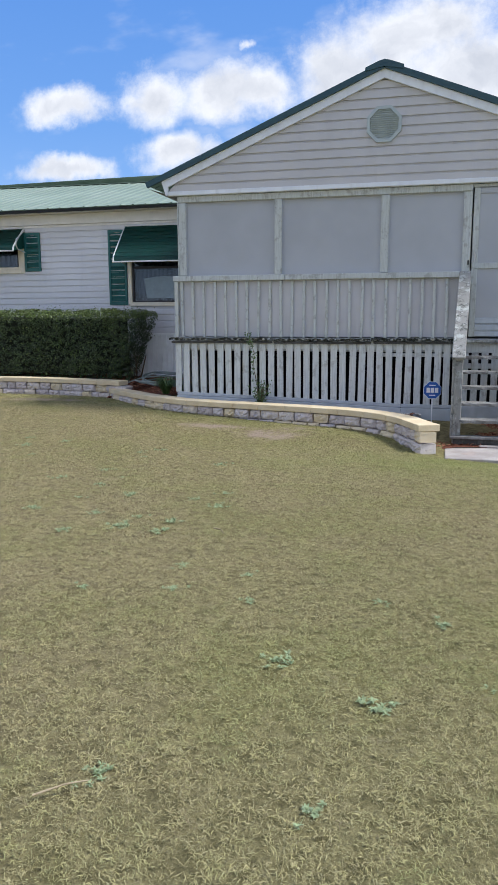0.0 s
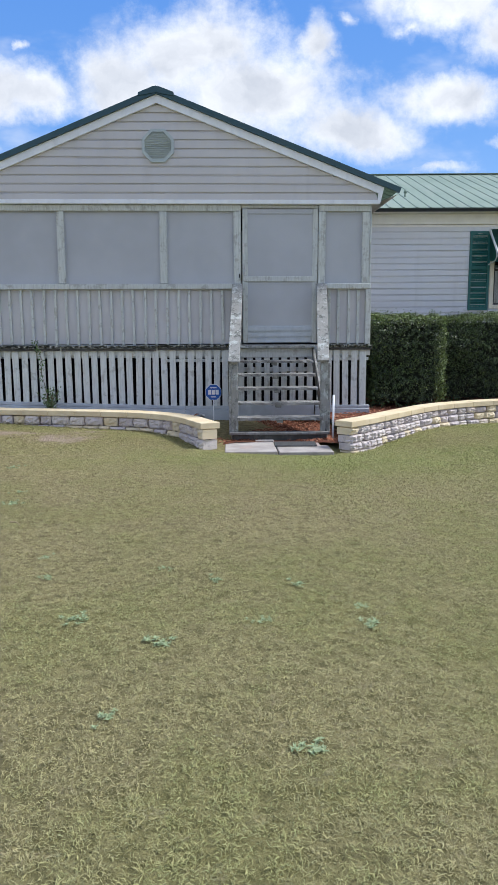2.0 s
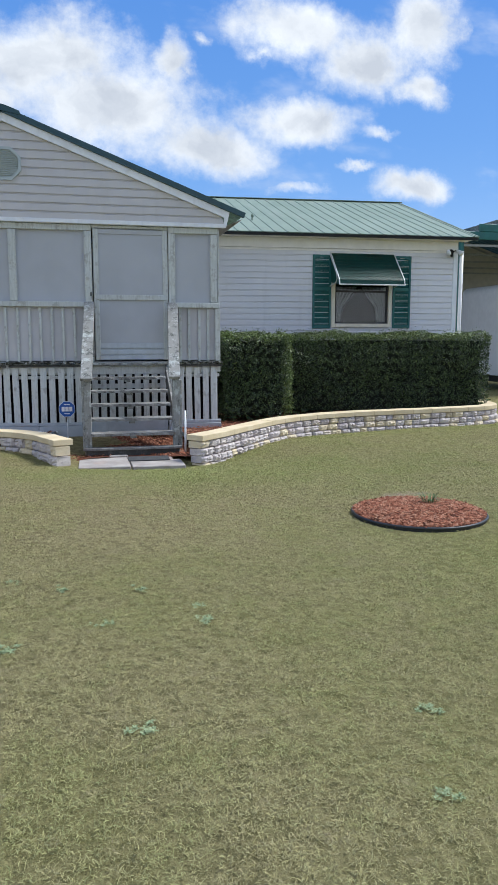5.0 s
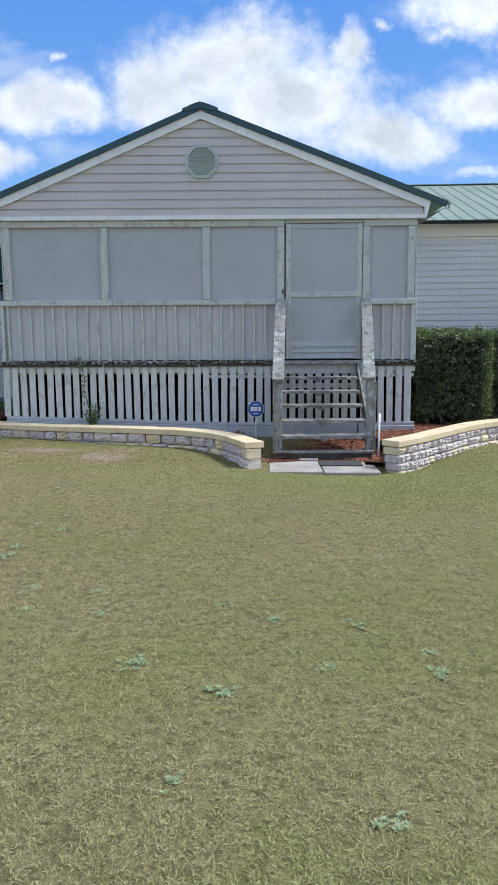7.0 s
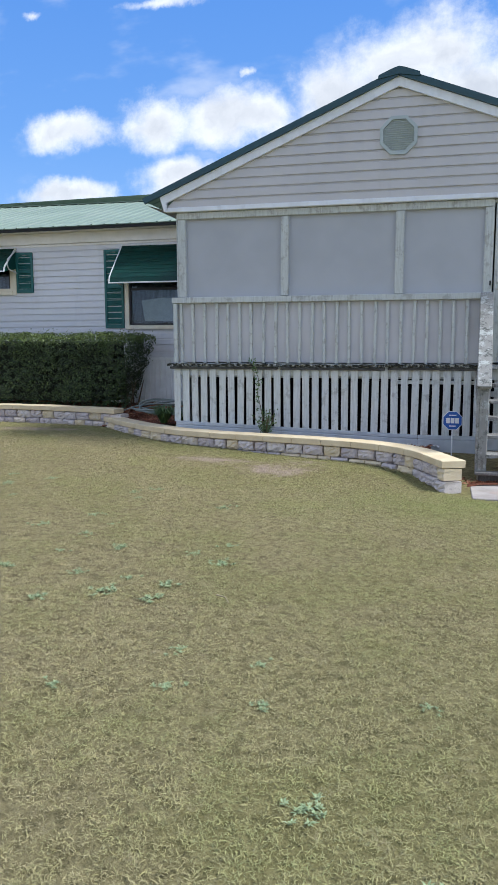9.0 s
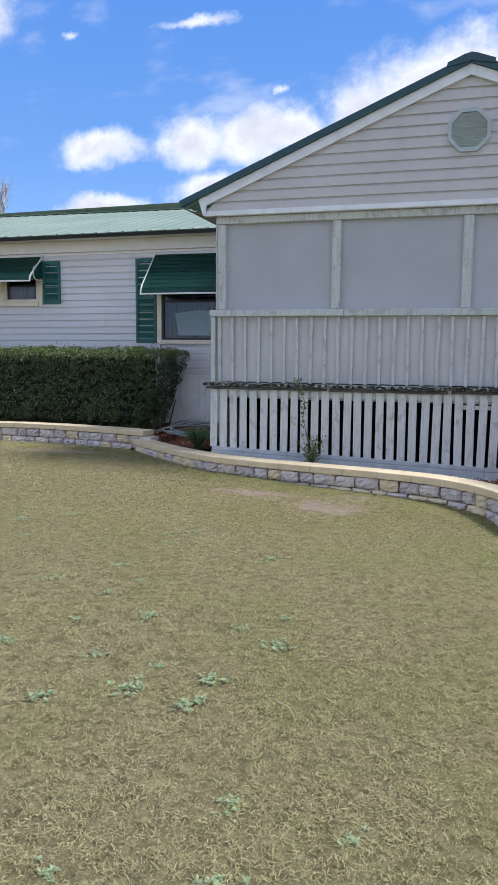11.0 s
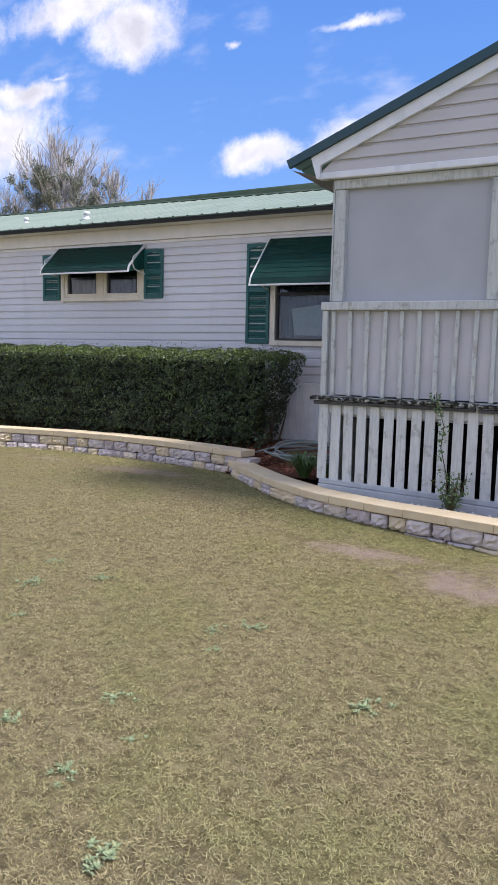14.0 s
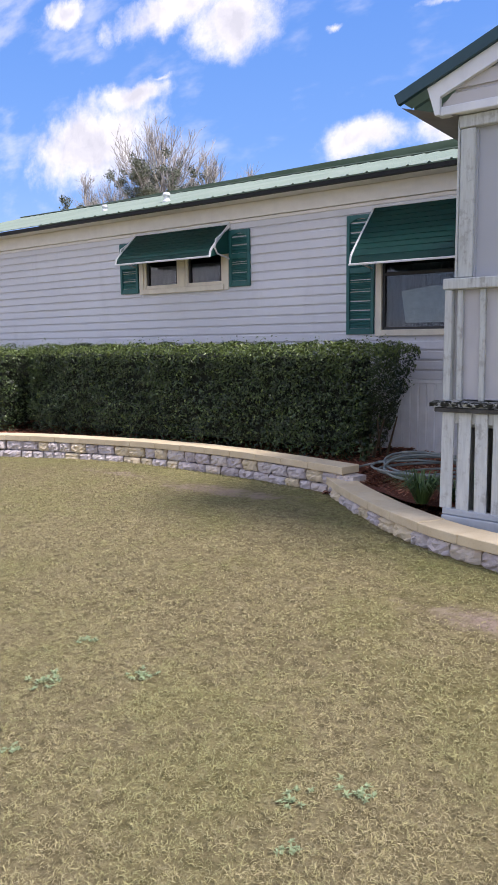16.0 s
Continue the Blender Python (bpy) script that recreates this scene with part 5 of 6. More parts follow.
    part("door_handle", boxed(4.215, 4.235, -0.05, -0.005, 2.30, 2.44, 0.006), M_CHROME, door, "small metal pull handle")
    part("hook_plate", boxed(4.13, 4.15, -0.03, -0.012, 2.27, 2.33, 0.003), M_BLACK, door)
    return porch


PORCH = build_porch()


def gable_vent():
    x, y, z, r = 2.968, -0.07, 4.137, 0.25
    v = thing("gable_vent", x, y, z, "octagonal grey louvred gable vent", "vent")
    bm = bmesh.new()
    oc = lambda rr: [(x + rr * math.cos(math.pi / 8 + i * math.pi / 4), z + rr * math.sin(math.pi / 8 + i * math.pi / 4)) for i in range(8)]
    a, b = oc(r), oc(r - 0.045)
    for i in range(8):
        j = (i + 1) % 8
        prism(bm, [a[i], a[j], b[j], b[i]], "y", y - 0.03, y + 0.02)
    part("frame", bm, M_VENT, v)
    part("backing", prism(bmesh.new(), oc(r - 0.04), "y", y - 0.004, y + 0.02), M_VENT, v)
    sl = mesh_of("slat", boxed(-0.5, 0.5, -0.010, 0.004, -0.004, 0.004), M_VENT)
    for i in range(15):
        zz = z - 0.182 + i * 0.026
        k = r - 0.047
        half = min(k * math.cos(math.pi / 8), k * math.cos(math.pi / 8) + k * math.sin(math.pi / 8) - abs(zz - z))
        piece("slat", sl, Matrix.Translation((x, y - 0.010, zz)) @ Matrix.Rotation(0.5, 4, "X") @ Matrix.Diagonal((2 * half, 1, 1, 1)), v)


gable_vent()


# ---- steps ----
def build_steps():
    st = thing("porch_steps", 4.6, -0.8, 0.0, "weathered open-riser wooden porch steps with flaking handrails", "steps")
    x0, x1 = 4.06, 5.20
    # stringers
    for x in (4.035, 5.262):
        o = [(-0.0, 1.26), (-0.0, 0.98), (-1.42, 0.10), (-1.56, 0.10), (-1.56, 0.30)]
        part("stringer", prism(bmesh.new(), o, "x", x - 0.014, x + 0.014), M_MILDEW, st)
    rng = random.Random(9)
    # landing edge and treads
    part("landing_edge", boxed(x0 - 0.02, x1 + 0.06, -0.13, 0.0, 1.225, 1.262, 0.006), M_RAIL, st, "worn landing board")
    for i, (y, z) in enumerate(((-0.33, 1.055), (-0.62, 0.878), (-0.91, 0.705), (-1.20, 0.528), (-1.46, 0.352))):
        bm = boxed(x0 + 0.005, x1 + 0.012, y - 0.13, y + 0.12, z - 0.036, z)
        bmesh.ops.subdivide_edges(bm, edges=[e for e in bm.edges if abs(e.verts[0].co.x - e.verts[1].co.x) > 0.5], cuts=18)
        for v in bm.verts:
            v.co.z += rng.uniform(-0.005, 0.004)
            v.co.y += rng.uniform(-0.012, 0.006) if v.co.y < y else 0
        part("tread", bm, M_TREAD, st, "worn splintered wooden tread")
        part("tread_cleat", boxed(4.60, 4.68, y - 0.10, y + 0.08, z - 0.075, z - 0.038, 0.004), M_RAIL, st)
    part("bottom_board", boxed(3.96, 5.30, -1.63, -1.50, 0.125, 0.160, 0.006), M_TREAD, st, "worn board across the foot of the steps")
    # near-black face: the shade under the bottom board, put into its colour
    part("bottom_board", boxed(4.0, 5.26, -1.60, -1.57, 0.02, 0.122, 0.004), M_GAP, st)
    # newels and handrails
    for xa, xb in ((4.035, 5.255 - 1.22), (5.235, 0)):
        x = xa
        part("newel_post", boxed(x - 0.048, x + 0.048, -1.555, -1.46, 0.03, 1.10, 0.008), M_RAIL, st)
        part("newel_post", boxed(x - 0.075, x - 0.049 if x < 5 else x + 0.075, -1.55, -1.47, 0.14, 1.07, 0.005) if x < 5 else boxed(x + 0.049, x + 0.078, -1.55, -1.47, 0.14, 1.07, 0.005), M_RAIL, st)
    for top, foot in (((4.11, -0.05, 2.17), (4.025, -1.60, 1.085)), ((5.375, -0.05, 2.17), (5.205, -1.60, 1.10))):
        bm = bmesh.new()
        beam(bm, top, foot, 0.155, 0.04, bevel=0.006)
        part("handrail", bm, M_RAIL, st, "wide flaking handrail board")
        bm = bmesh.new()
        beam(bm, (top[0], top[1], top[2] - 0.07), (foot[0], foot[1] + 0.06, foot[2] - 0.05), 0.036, 0.085)
        part("handrail_brace", bm, M_RAIL, st)
    part("porch_bracket", boxed(4.06, 4.17, -0.11, -0.05, 1.35, 2.15, 0.006), M_RAIL, st)
    part("porch_bracket", boxed(5.32, 5.43, -0.11, -0.05, 1.35, 2.15, 0.006), M_RAIL, st)


build_steps()


# ---- path slabs and things by the steps ----
def slab(x0, x1, y0, y1, z, seed, label):
    rng = random.Random(seed)
    bm = bmesh.new()
    o = [(x0 + rng.uniform(-0.01, 0.01), y0), (x0 + (x1 - x0) / 2, y0 + rng.uniform(-0.015, 0.01)), (x1, y0 + rng.uniform(-0.01, 0.01)), (x1 + rng.uniform(-0.01, 0.01), y1), (x0, y1)]
    prism(bm, o, "z", z - 0.12, z)
    bmesh.ops.recalc_face_normals(bm, faces=bm.faces[:])
    bmesh.ops.bevel(bm, geom=bm.edges[:], offset=0.008, segments=1, affect="EDGES")
    return solo("paving_slab", bm, M_CONC, label, "paving slab", "slabs at the steps")


slab(3.905, 4.545, -2.47, -1.72, 0.046, 1, "worn grey concrete slab at the foot of steps")
slab(4.556, 5.235, -2.49, -2.0, 0.042, 2, "worn pinkish concrete slab at the foot of steps")
slab(4.556, 5.13, -1.985, -1.72, 0.043, 3, "pale concrete slab beside a dark mat")
slab(4.30, 4.545, -1.71, -1.60, 0.062, 5, "small pale concrete slab under the bottom step")
slab(3.60, 3.895, -2.47, -2.20, 0.02, 4, "thin concrete slab sunk beside the wall end")
mat_bm = boxed(4.54, 5.08, -2.10, -1.77, 0.0475, 0.058, 0.003)
bmesh.ops.transform(mat_bm, matrix=Matrix.Translation((4.78, -1.94, 0)) @ Matrix.Rotation(-0.02, 4, "Z") @ Matrix.Translation((-4.78, 1.94, 0)), verts=mat_bm.verts[:])
solo("door_mat", mat_bm, M_MAT, "small dark rubber mat lying on the slabs", "mat")
solo("marker_pipe", tube(bmesh.new(), [(5.345, -1.62, 0.0), (5.347, -1.625, 0.65)], 0.014, 10), M_WHITE, "thin white plastic pipe standing beside the steps", "pipe", smooth=True)


def yard_sign():
    x, y, z, r = 3.735, -0.37, 0.585, 0.118
    s = thing("yard_sign", x, y, 0.2, "blue octagonal security sign on a thin stake", "sign")
    part("stake", tube(bmesh.new(), [(x, y + 0.012, 0.1), (x, y + 0.012, z)], 0.008, 8), M_WHITE, s)
    oc = lambda rr: [(x + rr * math.cos(math.pi / 8 + i * math.pi / 4), z + rr * math.sin(math.pi / 8 + i * math.pi / 4)) for i in range(8)]
    part("rim", prism(bmesh.new(), oc(r * 1.08), "y", y - 0.002, y + 0.003), M_WHITE, s, "thin pale rim")
    part("plate", prism(bmesh.new(), oc(r * 1.02), "y", y - 0.007, y - 0.002), M_BLUE, s)
    # plain shapes stand for the mark
    bm = bmesh.new()
    for x0, x1 in ((-0.078, -0.033), (-0.023, 0.023), (0.033, 0.078)):
        box(bm, x + x0, x + x1, y - 0.010, y - 0.007, z - 0.034, z + 0.034)
    part("emblem", bm, M_WHITE, s, "white blocks")
    part("band", boxed(x - 0.045, x + 0.045, y - 0.010, y - 0.007, z + 0.062, z + 0.074), M_WHITE, s)
    part("band", boxed(x - 0.04, x + 0.04, y - 0.010, y - 0.007, z - 0.075, z - 0.062), M_WHITE, s)


yard_sign()

# ---- beds, walls ----
build_bed("mulch_bed_1", [(p[0], p[1]) for p in WALL_A[1:]], 2.70, 0.40, "red bark mulch bed behind the raised wall", 1, 6000)
build_bed("mulch_bed_2", WALL_B[:-1], 0.9, 0.17, "red bark mulch bed along the porch", 2, 4500)
build_bed("mulch_bed_3", WALL_R, 2.70, 0.20, "red bark mulch bed under the hedge", 3, 5000)
build_bed("mulch_bed_4", [(-1.6, 0.95), (-0.6, 0.4), (-0.12, 0.3)], 2.70, 0.36, "red bark mulch bed beside the porch corner", 5, 2500)
build_bed("mulch_bed_5", [(3.62, -2.15), (4.0, -1.9), (4.6, -1.75), (5.2, -1.9), (5.5, -2.15)], -0.02, 0.045, "red bark mulch under the steps", 4, 3500)

# ---- hedges ----
def leaf_cloud(pts, nrm, seed, size):
    """Small folded leaves at points, facing roughly along the normals."""
    rng = np.random.default_rng(seed)
    n = len(pts)
    d = nrm + rng.normal(0, 0.75, (n, 3)) + np.array([0, 0, 0.25])
    d /= np.linalg.norm(d, axis=1)[:, None]
    t = np.cross(d, rng.normal(0, 1, (n, 3)))
    t /= np.linalg.norm(t, axis=1)[:, None]
    b = np.cross(d, t)
    l = (size * rng.uniform(0.6, 1.25, n))[:, None]
    verts = np.stack([pts - t * l, pts - b * l * 0.46 + d * l * 0.18, pts + t * l, pts + b * l * 0.46 + d * l * 0.18], 1).reshape(-1, 3)
    i = np.arange(n)[:, None] * 4
    return verts, np.concatenate([i + [0, 1, 2], i + [0, 2, 3]])


def hedge(x0, x1, y0, y1, z0, z1, seed, per_m2, label, bend=0.0, taper=0.0, sunlit_end=0.0):
    """A clipped hedge: a solid near-black core for the inner shade, with a skin of many leaves, bumpy, thinner near the
    ground.
    """
    rng = np.random.default_rng(seed)
    h = thing("hedge", (x0 + x1) / 2, (y0 + y1) / 2, z0, label, "hedge", "clipped hedges")

    def bump(p):
        return 0.035 * np.sin(4.1 * p[:, 0] + seed) * np.sin(5.3 * p[:, 2] + 1.1 * seed) + 0.018 * np.sin(11 * p[:, 0] + 6 * np.sin(3 * p[:, 2])) + 0.03 * np.sin(9 * p[:, 1] + 7 * p[:, 2])
    pts, nrm = [], []
    for nx, ny, nz, area in ((0, -1, 0, (x1 - x0) * (z1 - z0)), (0, 0, 1, (x1 - x0) * (y1 - y0)), (1, 0, 0, (y1 - y0) * (z1 - z0)), (-1, 0, 0, (y1 - y0) * (z1 - z0))):
        n = int(area * per_m2 * 1.45)
        p = np.stack([rng.uniform(x0, x1, n), rng.uniform(y0, y1, n), z0 + (z1 - z0) * rng.random(n) ** 0.9], 1)
        if ny:
            p[:, 1] = y0
        if nz:
            p[:, 2] = z1
        if nx:
            p[:, 0] = x1 if nx > 0 else x0
        q = np.array([nx, ny, nz], float)
        pit = np.sin(19 * p[:, 0] + 2.2 * np.sin(13 * p[:, 2] + seed)) * np.sin(17 * p[:, 2] + 2.5 * np.sin(11 * p[:, 0] + 5 * p[:, 1])) * np.cos(9 * p[:, 1] + 3 * p[:, 0]) + 0.5 * np.sin(47 * p[:, 0] + 31 * p[:, 1]) * np.sin(43 * p[:, 2] + 3 * np.sin(23 * p[:, 0]))
        depth = rng.exponential(0.060, n) - 0.03 + 0.045 * np.clip(-pit, 0, 1)
        p = p + q * (bump(p) - depth)[:, None]
        # loose shoots that stick out here and there
        shoot = rng.random(n) < 0.03
        p[shoot] += q * rng.uniform(0.02, 0.10, (shoot.sum(), 1))
        low = np.clip((p[:, 2] - z0) / 0.25, 0, 1)
        keep = (rng.random(n) < 0.35 + 0.65 * low) & (rng.random(n) < 0.66 + 0.85 * pit)
        # rounded shoulders
        over = np.maximum(0, p[:, 2] - (z1 - 0.08)) * np.maximum(0, (y0 + 0.08) - p[:, 1])
        keep &= over < 0.006
        pts.append(p[keep])
        nrm.append(np.repeat(q[None], keep.sum(), 0))
    P, N = np.concatenate(pts), np.concatenate(nrm)
    up = np.clip((P[:, 2] - z0) / (z1 - z0), 0, 1)
    P[:, 0] -= taper * (1 - up) * ((P[:, 0] - x0) / (x1 - x0)) ** 8
    P[:, 1] += bend * ((P[:, 0] - x0) / (x1 - x0)) ** 2
    v, f = leaf_cloud(P, N, seed + 50, 0.0195)
    # leaves that carry the painted sunlight: top edge, right end, a few at random
    bright = (rng.random(len(P)) < np.clip((P[:, 2] - (z1 - 0.16)) / 0.14, 0, 1) * 0.75) | (rng.random(len(P)) < 0.05) | (rng.random(len(P)) < sunlit_end * np.clip((P[:, 0] - x1 + 0.14) / 0.1, 0, 1))
    ob = hang(new("foliage", raw_mesh("foliage", v, f, M_HEDGE, {"sunlit": np.repeat(bright * rng.uniform(0.3, 0.9, len(P)), 4)})), h)
    tagged(ob, "small glossy dark green leaves", kind="stuff")
    # core box: the shade between the leaves is put into its near-black colour
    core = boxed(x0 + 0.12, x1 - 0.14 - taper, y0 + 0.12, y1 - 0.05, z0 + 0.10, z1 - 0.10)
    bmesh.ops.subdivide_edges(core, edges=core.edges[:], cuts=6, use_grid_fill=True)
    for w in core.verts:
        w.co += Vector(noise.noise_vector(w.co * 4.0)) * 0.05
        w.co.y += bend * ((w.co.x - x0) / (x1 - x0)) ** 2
    part("inner_growth", core, M_HEDGE_IN, h, "solid near-black core standing for inner shade")
    bm = bmesh.new()
    r2 = random.Random(seed)
    x = x0 + 0.3
    while x < x1 - 0.2:
        for _ in range(4):
            a = (x + r2.uniform(-0.05, 0.05), (y0 + y1) / 2 + r2.uniform(-0.1, 0.1), z0 - 0.05)
            b = (x + r2.uniform(-0.25, 0.25), (y0 + y1) / 2 + r2.uniform(-0.3, 0.2), z0 + 0.45)
            tube(bm, [a, b], 0.016, 5, 0.008)
        x += 0.75
    tagged(part("undergrowth", bm, M_STEM, h, "bare brown stems"), kind="stuff")
    return h


hedge(-7.15, -1.32, 1.62, 2.50, 0.44, 1.655, 1, 5200, "long clipped dark green hedge below the twin window", taper=0.46)
hedge(-9.8, -7.35, 1.30, 2.35, 0.44, 1.64, 2, 3600, "clipped dark green hedge beside the longer hedge")
hedge(6.28, 7.46, 0.50, 1.8, 0.22, 1.685, 3, 5200, "square-cut dark green hedge beside the porch", sunlit_end=0.75)
hedge(7.50, 11.62, 1.35, 2.40, 0.20, 1.69, 4, 5000, "long clipped dark green hedge below a shuttered window", -0.10)


def sprig(name, base, count, tall, seed, label, category, mat=None, leaf=0.03):
    """A loose twiggy plant: thin stems with leaves along them."""
    rng = random.Random(seed)
    pl = thing(name, *base, label, category)
    P, N = [], []
    for _ in range(count):
        ang, sp = rng.uniform(0, 6.283), rng.uniform(0.05, 0.22)
        hgt = tall * rng.uniform(0.35, 1.0)
        top = Vector((base[0] + math.cos(ang) * sp, base[1] + math.sin(ang) * sp * 0.5, base[2] + hgt))
        mid = Vector(base).lerp(top, 0.5) + Vector((rng.uniform(-0.03, 0.03), 0, 0.04))
        part("stem", tube(bmesh.new(), [base, mid, top], 0.005, 5, 0.002), M_STEM, pl)
        for j in range(int(10 + 26 * hgt)):
            u = rng.uniform(0.1, 1.0)
            c = Vector(base).lerp(mid, u * 2) if u < 0.5 else mid.lerp(top, u * 2 - 1)
            P.append(c + Vector((rng.gauss(0, 0.03), rng.gauss(0, 0.025), rng.gauss(0, 0.02))))
            N.append((rng.uniform(-0.4, 0.4), -0.8, 0.6))
    v, f = leaf_cloud(np.array(P), np.array(N), seed, leaf)
    tagged(hang(new("leaves", raw_mesh("leaves", v, f, mat or M_VINE)), pl), kind="stuff")
    return pl


sprig("shrub", (1.29, -0.22, 0.27), 16, 0.46, 3, "small leafy shrub growing against the picket skirt", "shrub", leaf=0.021)


sprig("hedge_shoot", (-1.62, 1.72, 0.42), 7, 0.42, 21, "leafy shoot sprouting at the hedge foot", "shrub", M_HEDGE)
sprig("hedge_shoot", (-1.72, 1.70, 0.80), 6, 0.40, 22, "leafy shoot sprouting from the hedge side", "shrub", M_HEDGE)


def vine():
    pl = thing("climbing_vine", 1.16, -0.11, 0.3, "thin leafy vine climbing the weathered pickets", "vine")
    pts = [(1.24, -0.14, 0.3), (1.20, -0.06, 0.6), (1.13, -0.04, 0.85), (1.15, -0.045, 1.05), (1.09, -0.11, 1.28), (1.08, -0.11, 1.36)]
    part("stem", tube(bmesh.new(), pts, 0.005, 6, 0.003), M_STEM, pl)
    rng = random.Random(8)
    P, N = [], []
    for a, b in zip(pts, pts[1:]):
        for _ in range(24):
            c = Vector(a).lerp(Vector(b), rng.random())
            P.append(c + Vector((rng.gauss(0, 0.028), rng.uniform(-0.05, -0.01), rng.gauss(0, 0.02))))
            N.append((rng.uniform(-0.3, 0.3), -1, 0.3))
    v, f = leaf_cloud(np.array(P), np.array(N), 4, 0.02)
    tagged(hang(new("leaves", raw_mesh("leaves", v, f, M_VINE)), pl), kind="stuff")


vine()


def grass_clump(name, x, y, z, n, tall, seed, label, mat, wide=0.005):
    rng = np.random.default_rng(seed)
    verts, faces = [], []
    for i in range(n):
        a, l = rng.uniform(0, 6.283), tall * rng.uniform(0.6, 1.1)
        o = rng.uniform(0, 0.05)
        d = np.array([math.cos(a), math.sin(a), 0])
        s = np.array([-math.sin(a), math.cos(a), 0]) * wide
        p0 = np.array([x, y, z]) + d * o
        p1, p2 = p0 + d * l * 0.4 + [0, 0, l * 0.75], p0 + d * l * 0.95 + [0, 0, l * 0.55]
        k = len(verts)
        verts += [p0 - s, p0 + s, p1 - s, p1 + s, p2]
        faces += [(k, k + 1, k + 3), (k, k + 3, k + 2), (k + 2, k + 3, k + 4)]
    me = raw_mesh(name, np.array(verts), np.array(faces), mat)
    return tagged(new(name, me), label, "plant")


grass_clump("lilyturf", -0.42, 0.42, 0.36, 170, 0.33, 2, "grassy green lilyturf clump by the porch corner", M_VINE)
grass_clump("lilyturf", -0.20, 0.60, 0.36, 90, 0.22, 6, "small grassy green lilyturf clump by the porch corner", M_VINE)


def hose():
    rng = random.Random(2)
    h = thing("garden_hose", -0.75, 1.2, 0.40, "loosely coiled grey-green garden hose lying on mulch", "hose")
    pts = []
    for i in range(150):
        a = i * 0.27
        r = 0.34 + 0.06 * math.sin(i * 0.11) + 0.03 * math.sin(i * 0.31)
        cx, cy = -0.66 + 0.06 * math.sin(i * 0.045), 1.20 + 0.06 * math.cos(i * 0.06)
        pts.append((cx + 1.35 * r * math.cos(a), cy + 0.85 * r * math.sin(a), 0.425 + 0.0006 * i + (0.05 + 0.05 * math.sin(i * 0.13)) * (1 + math.sin(a))))
    part("coil", tube(bmesh.new(), pts, 0.013, 6), M_HOSE, h, smooth=True)
    loop = [(-1.55, 1.45, 0.42), (-1.40, 1.35, 0.47), (-1.15, 1.25, 0.54), (-0.85, 1.3, 0.57), (-0.55, 1.5, 0.54), (-0.3, 1.8, 0.47), (-0.15, 2.1, 0.45)]
    part("loose_loop", tube(bmesh.new(), loop, 0.012, 6), M_HOSE, h, smooth=True)
    up = [(-0.35, 1.7, 0.44), (-0.16, 1.5, 0.5), (-0.10, 1.3, 0.75), (-0.06, 1.2, 1.05)]
    part("riser", tube(bmesh.new(), up, 0.012, 6), M_HOSE, h, smooth=True)


hose()


# ---- mulch ring in the lawn ----
def mulch_ring():
    x, y, r = 6.95, -5.62, 0.60
    z = float(ground_z(x, y))
    ring = thing("tree_ring", x, y, z, "round bed of red bark mulch edged in black plastic", "garden ring")
    circ = lambda rr, zz: [(x + rr * math.cos(a), y + rr * math.sin(a), zz) for a in [2 * math.pi * i / 56 for i in range(56)]]
    part("edging", tube(bmesh.new(), circ(r, z + 0.026), 0.014, 8, closed=True), M_EDGING, ring, "black plastic edging", True)
    bm = bmesh.new()
    lo, hi = [bm.verts.new(p) for p in circ(r + 0.006, z - 0.05)], [bm.verts.new(p) for p in circ(r + 0.006, z + 0.026)]
    for i in range(56):
        bm.faces.new((lo[i], lo[(i + 1) % 56], hi[(i + 1) % 56], hi[i]))
    part("edging_skirt", bm, M_EDGING, ring)
    bm = bmesh.new()
    rows = [[bm.verts.new((x + rr * math.cos(a), y + rr * math.sin(a), z + 0.02 + 0.05 * (1 - (rr / r) ** 2) + 0.012 * math.sin(9 * a + 20 * rr))) for a in [2 * math.pi * i / 40 for i in range(40)]] for rr in (0.02, 0.15, 0.3, 0.45, 0.585)]
    for u, v in zip(rows, rows[1:]):
        for i in range(40):
            bm.faces.new((u[i], u[(i + 1) % 40], v[(i + 1) % 40], v[i]))
    bm.faces.new(rows[0])
    part("mulch", bm, M_MULCH, ring, smooth=True)
    rng = np.random.default_rng(3)
    rr, a = r * 0.97 * np.sqrt(rng.random(6500)), rng.uniform(0, 6.283, 6500)
    v, f = chips(x + rr * np.cos(a), y + rr * np.sin(a), z + 0.025 + 0.05 * (1 - (rr / r) ** 2), 9, 0.05)
    tagged(hang(new("bark_litter", raw_mesh("bark_litter", v, f, M_MULCH)), ring), kind="stuff")
    grass_clump("grass_tuft", x + 0.16, y + 0.10, z + 0.06, 40, 0.14, 4, "small fresh green grass tuft in bark mulch", M_VINE, 0.004)


mulch_ring()


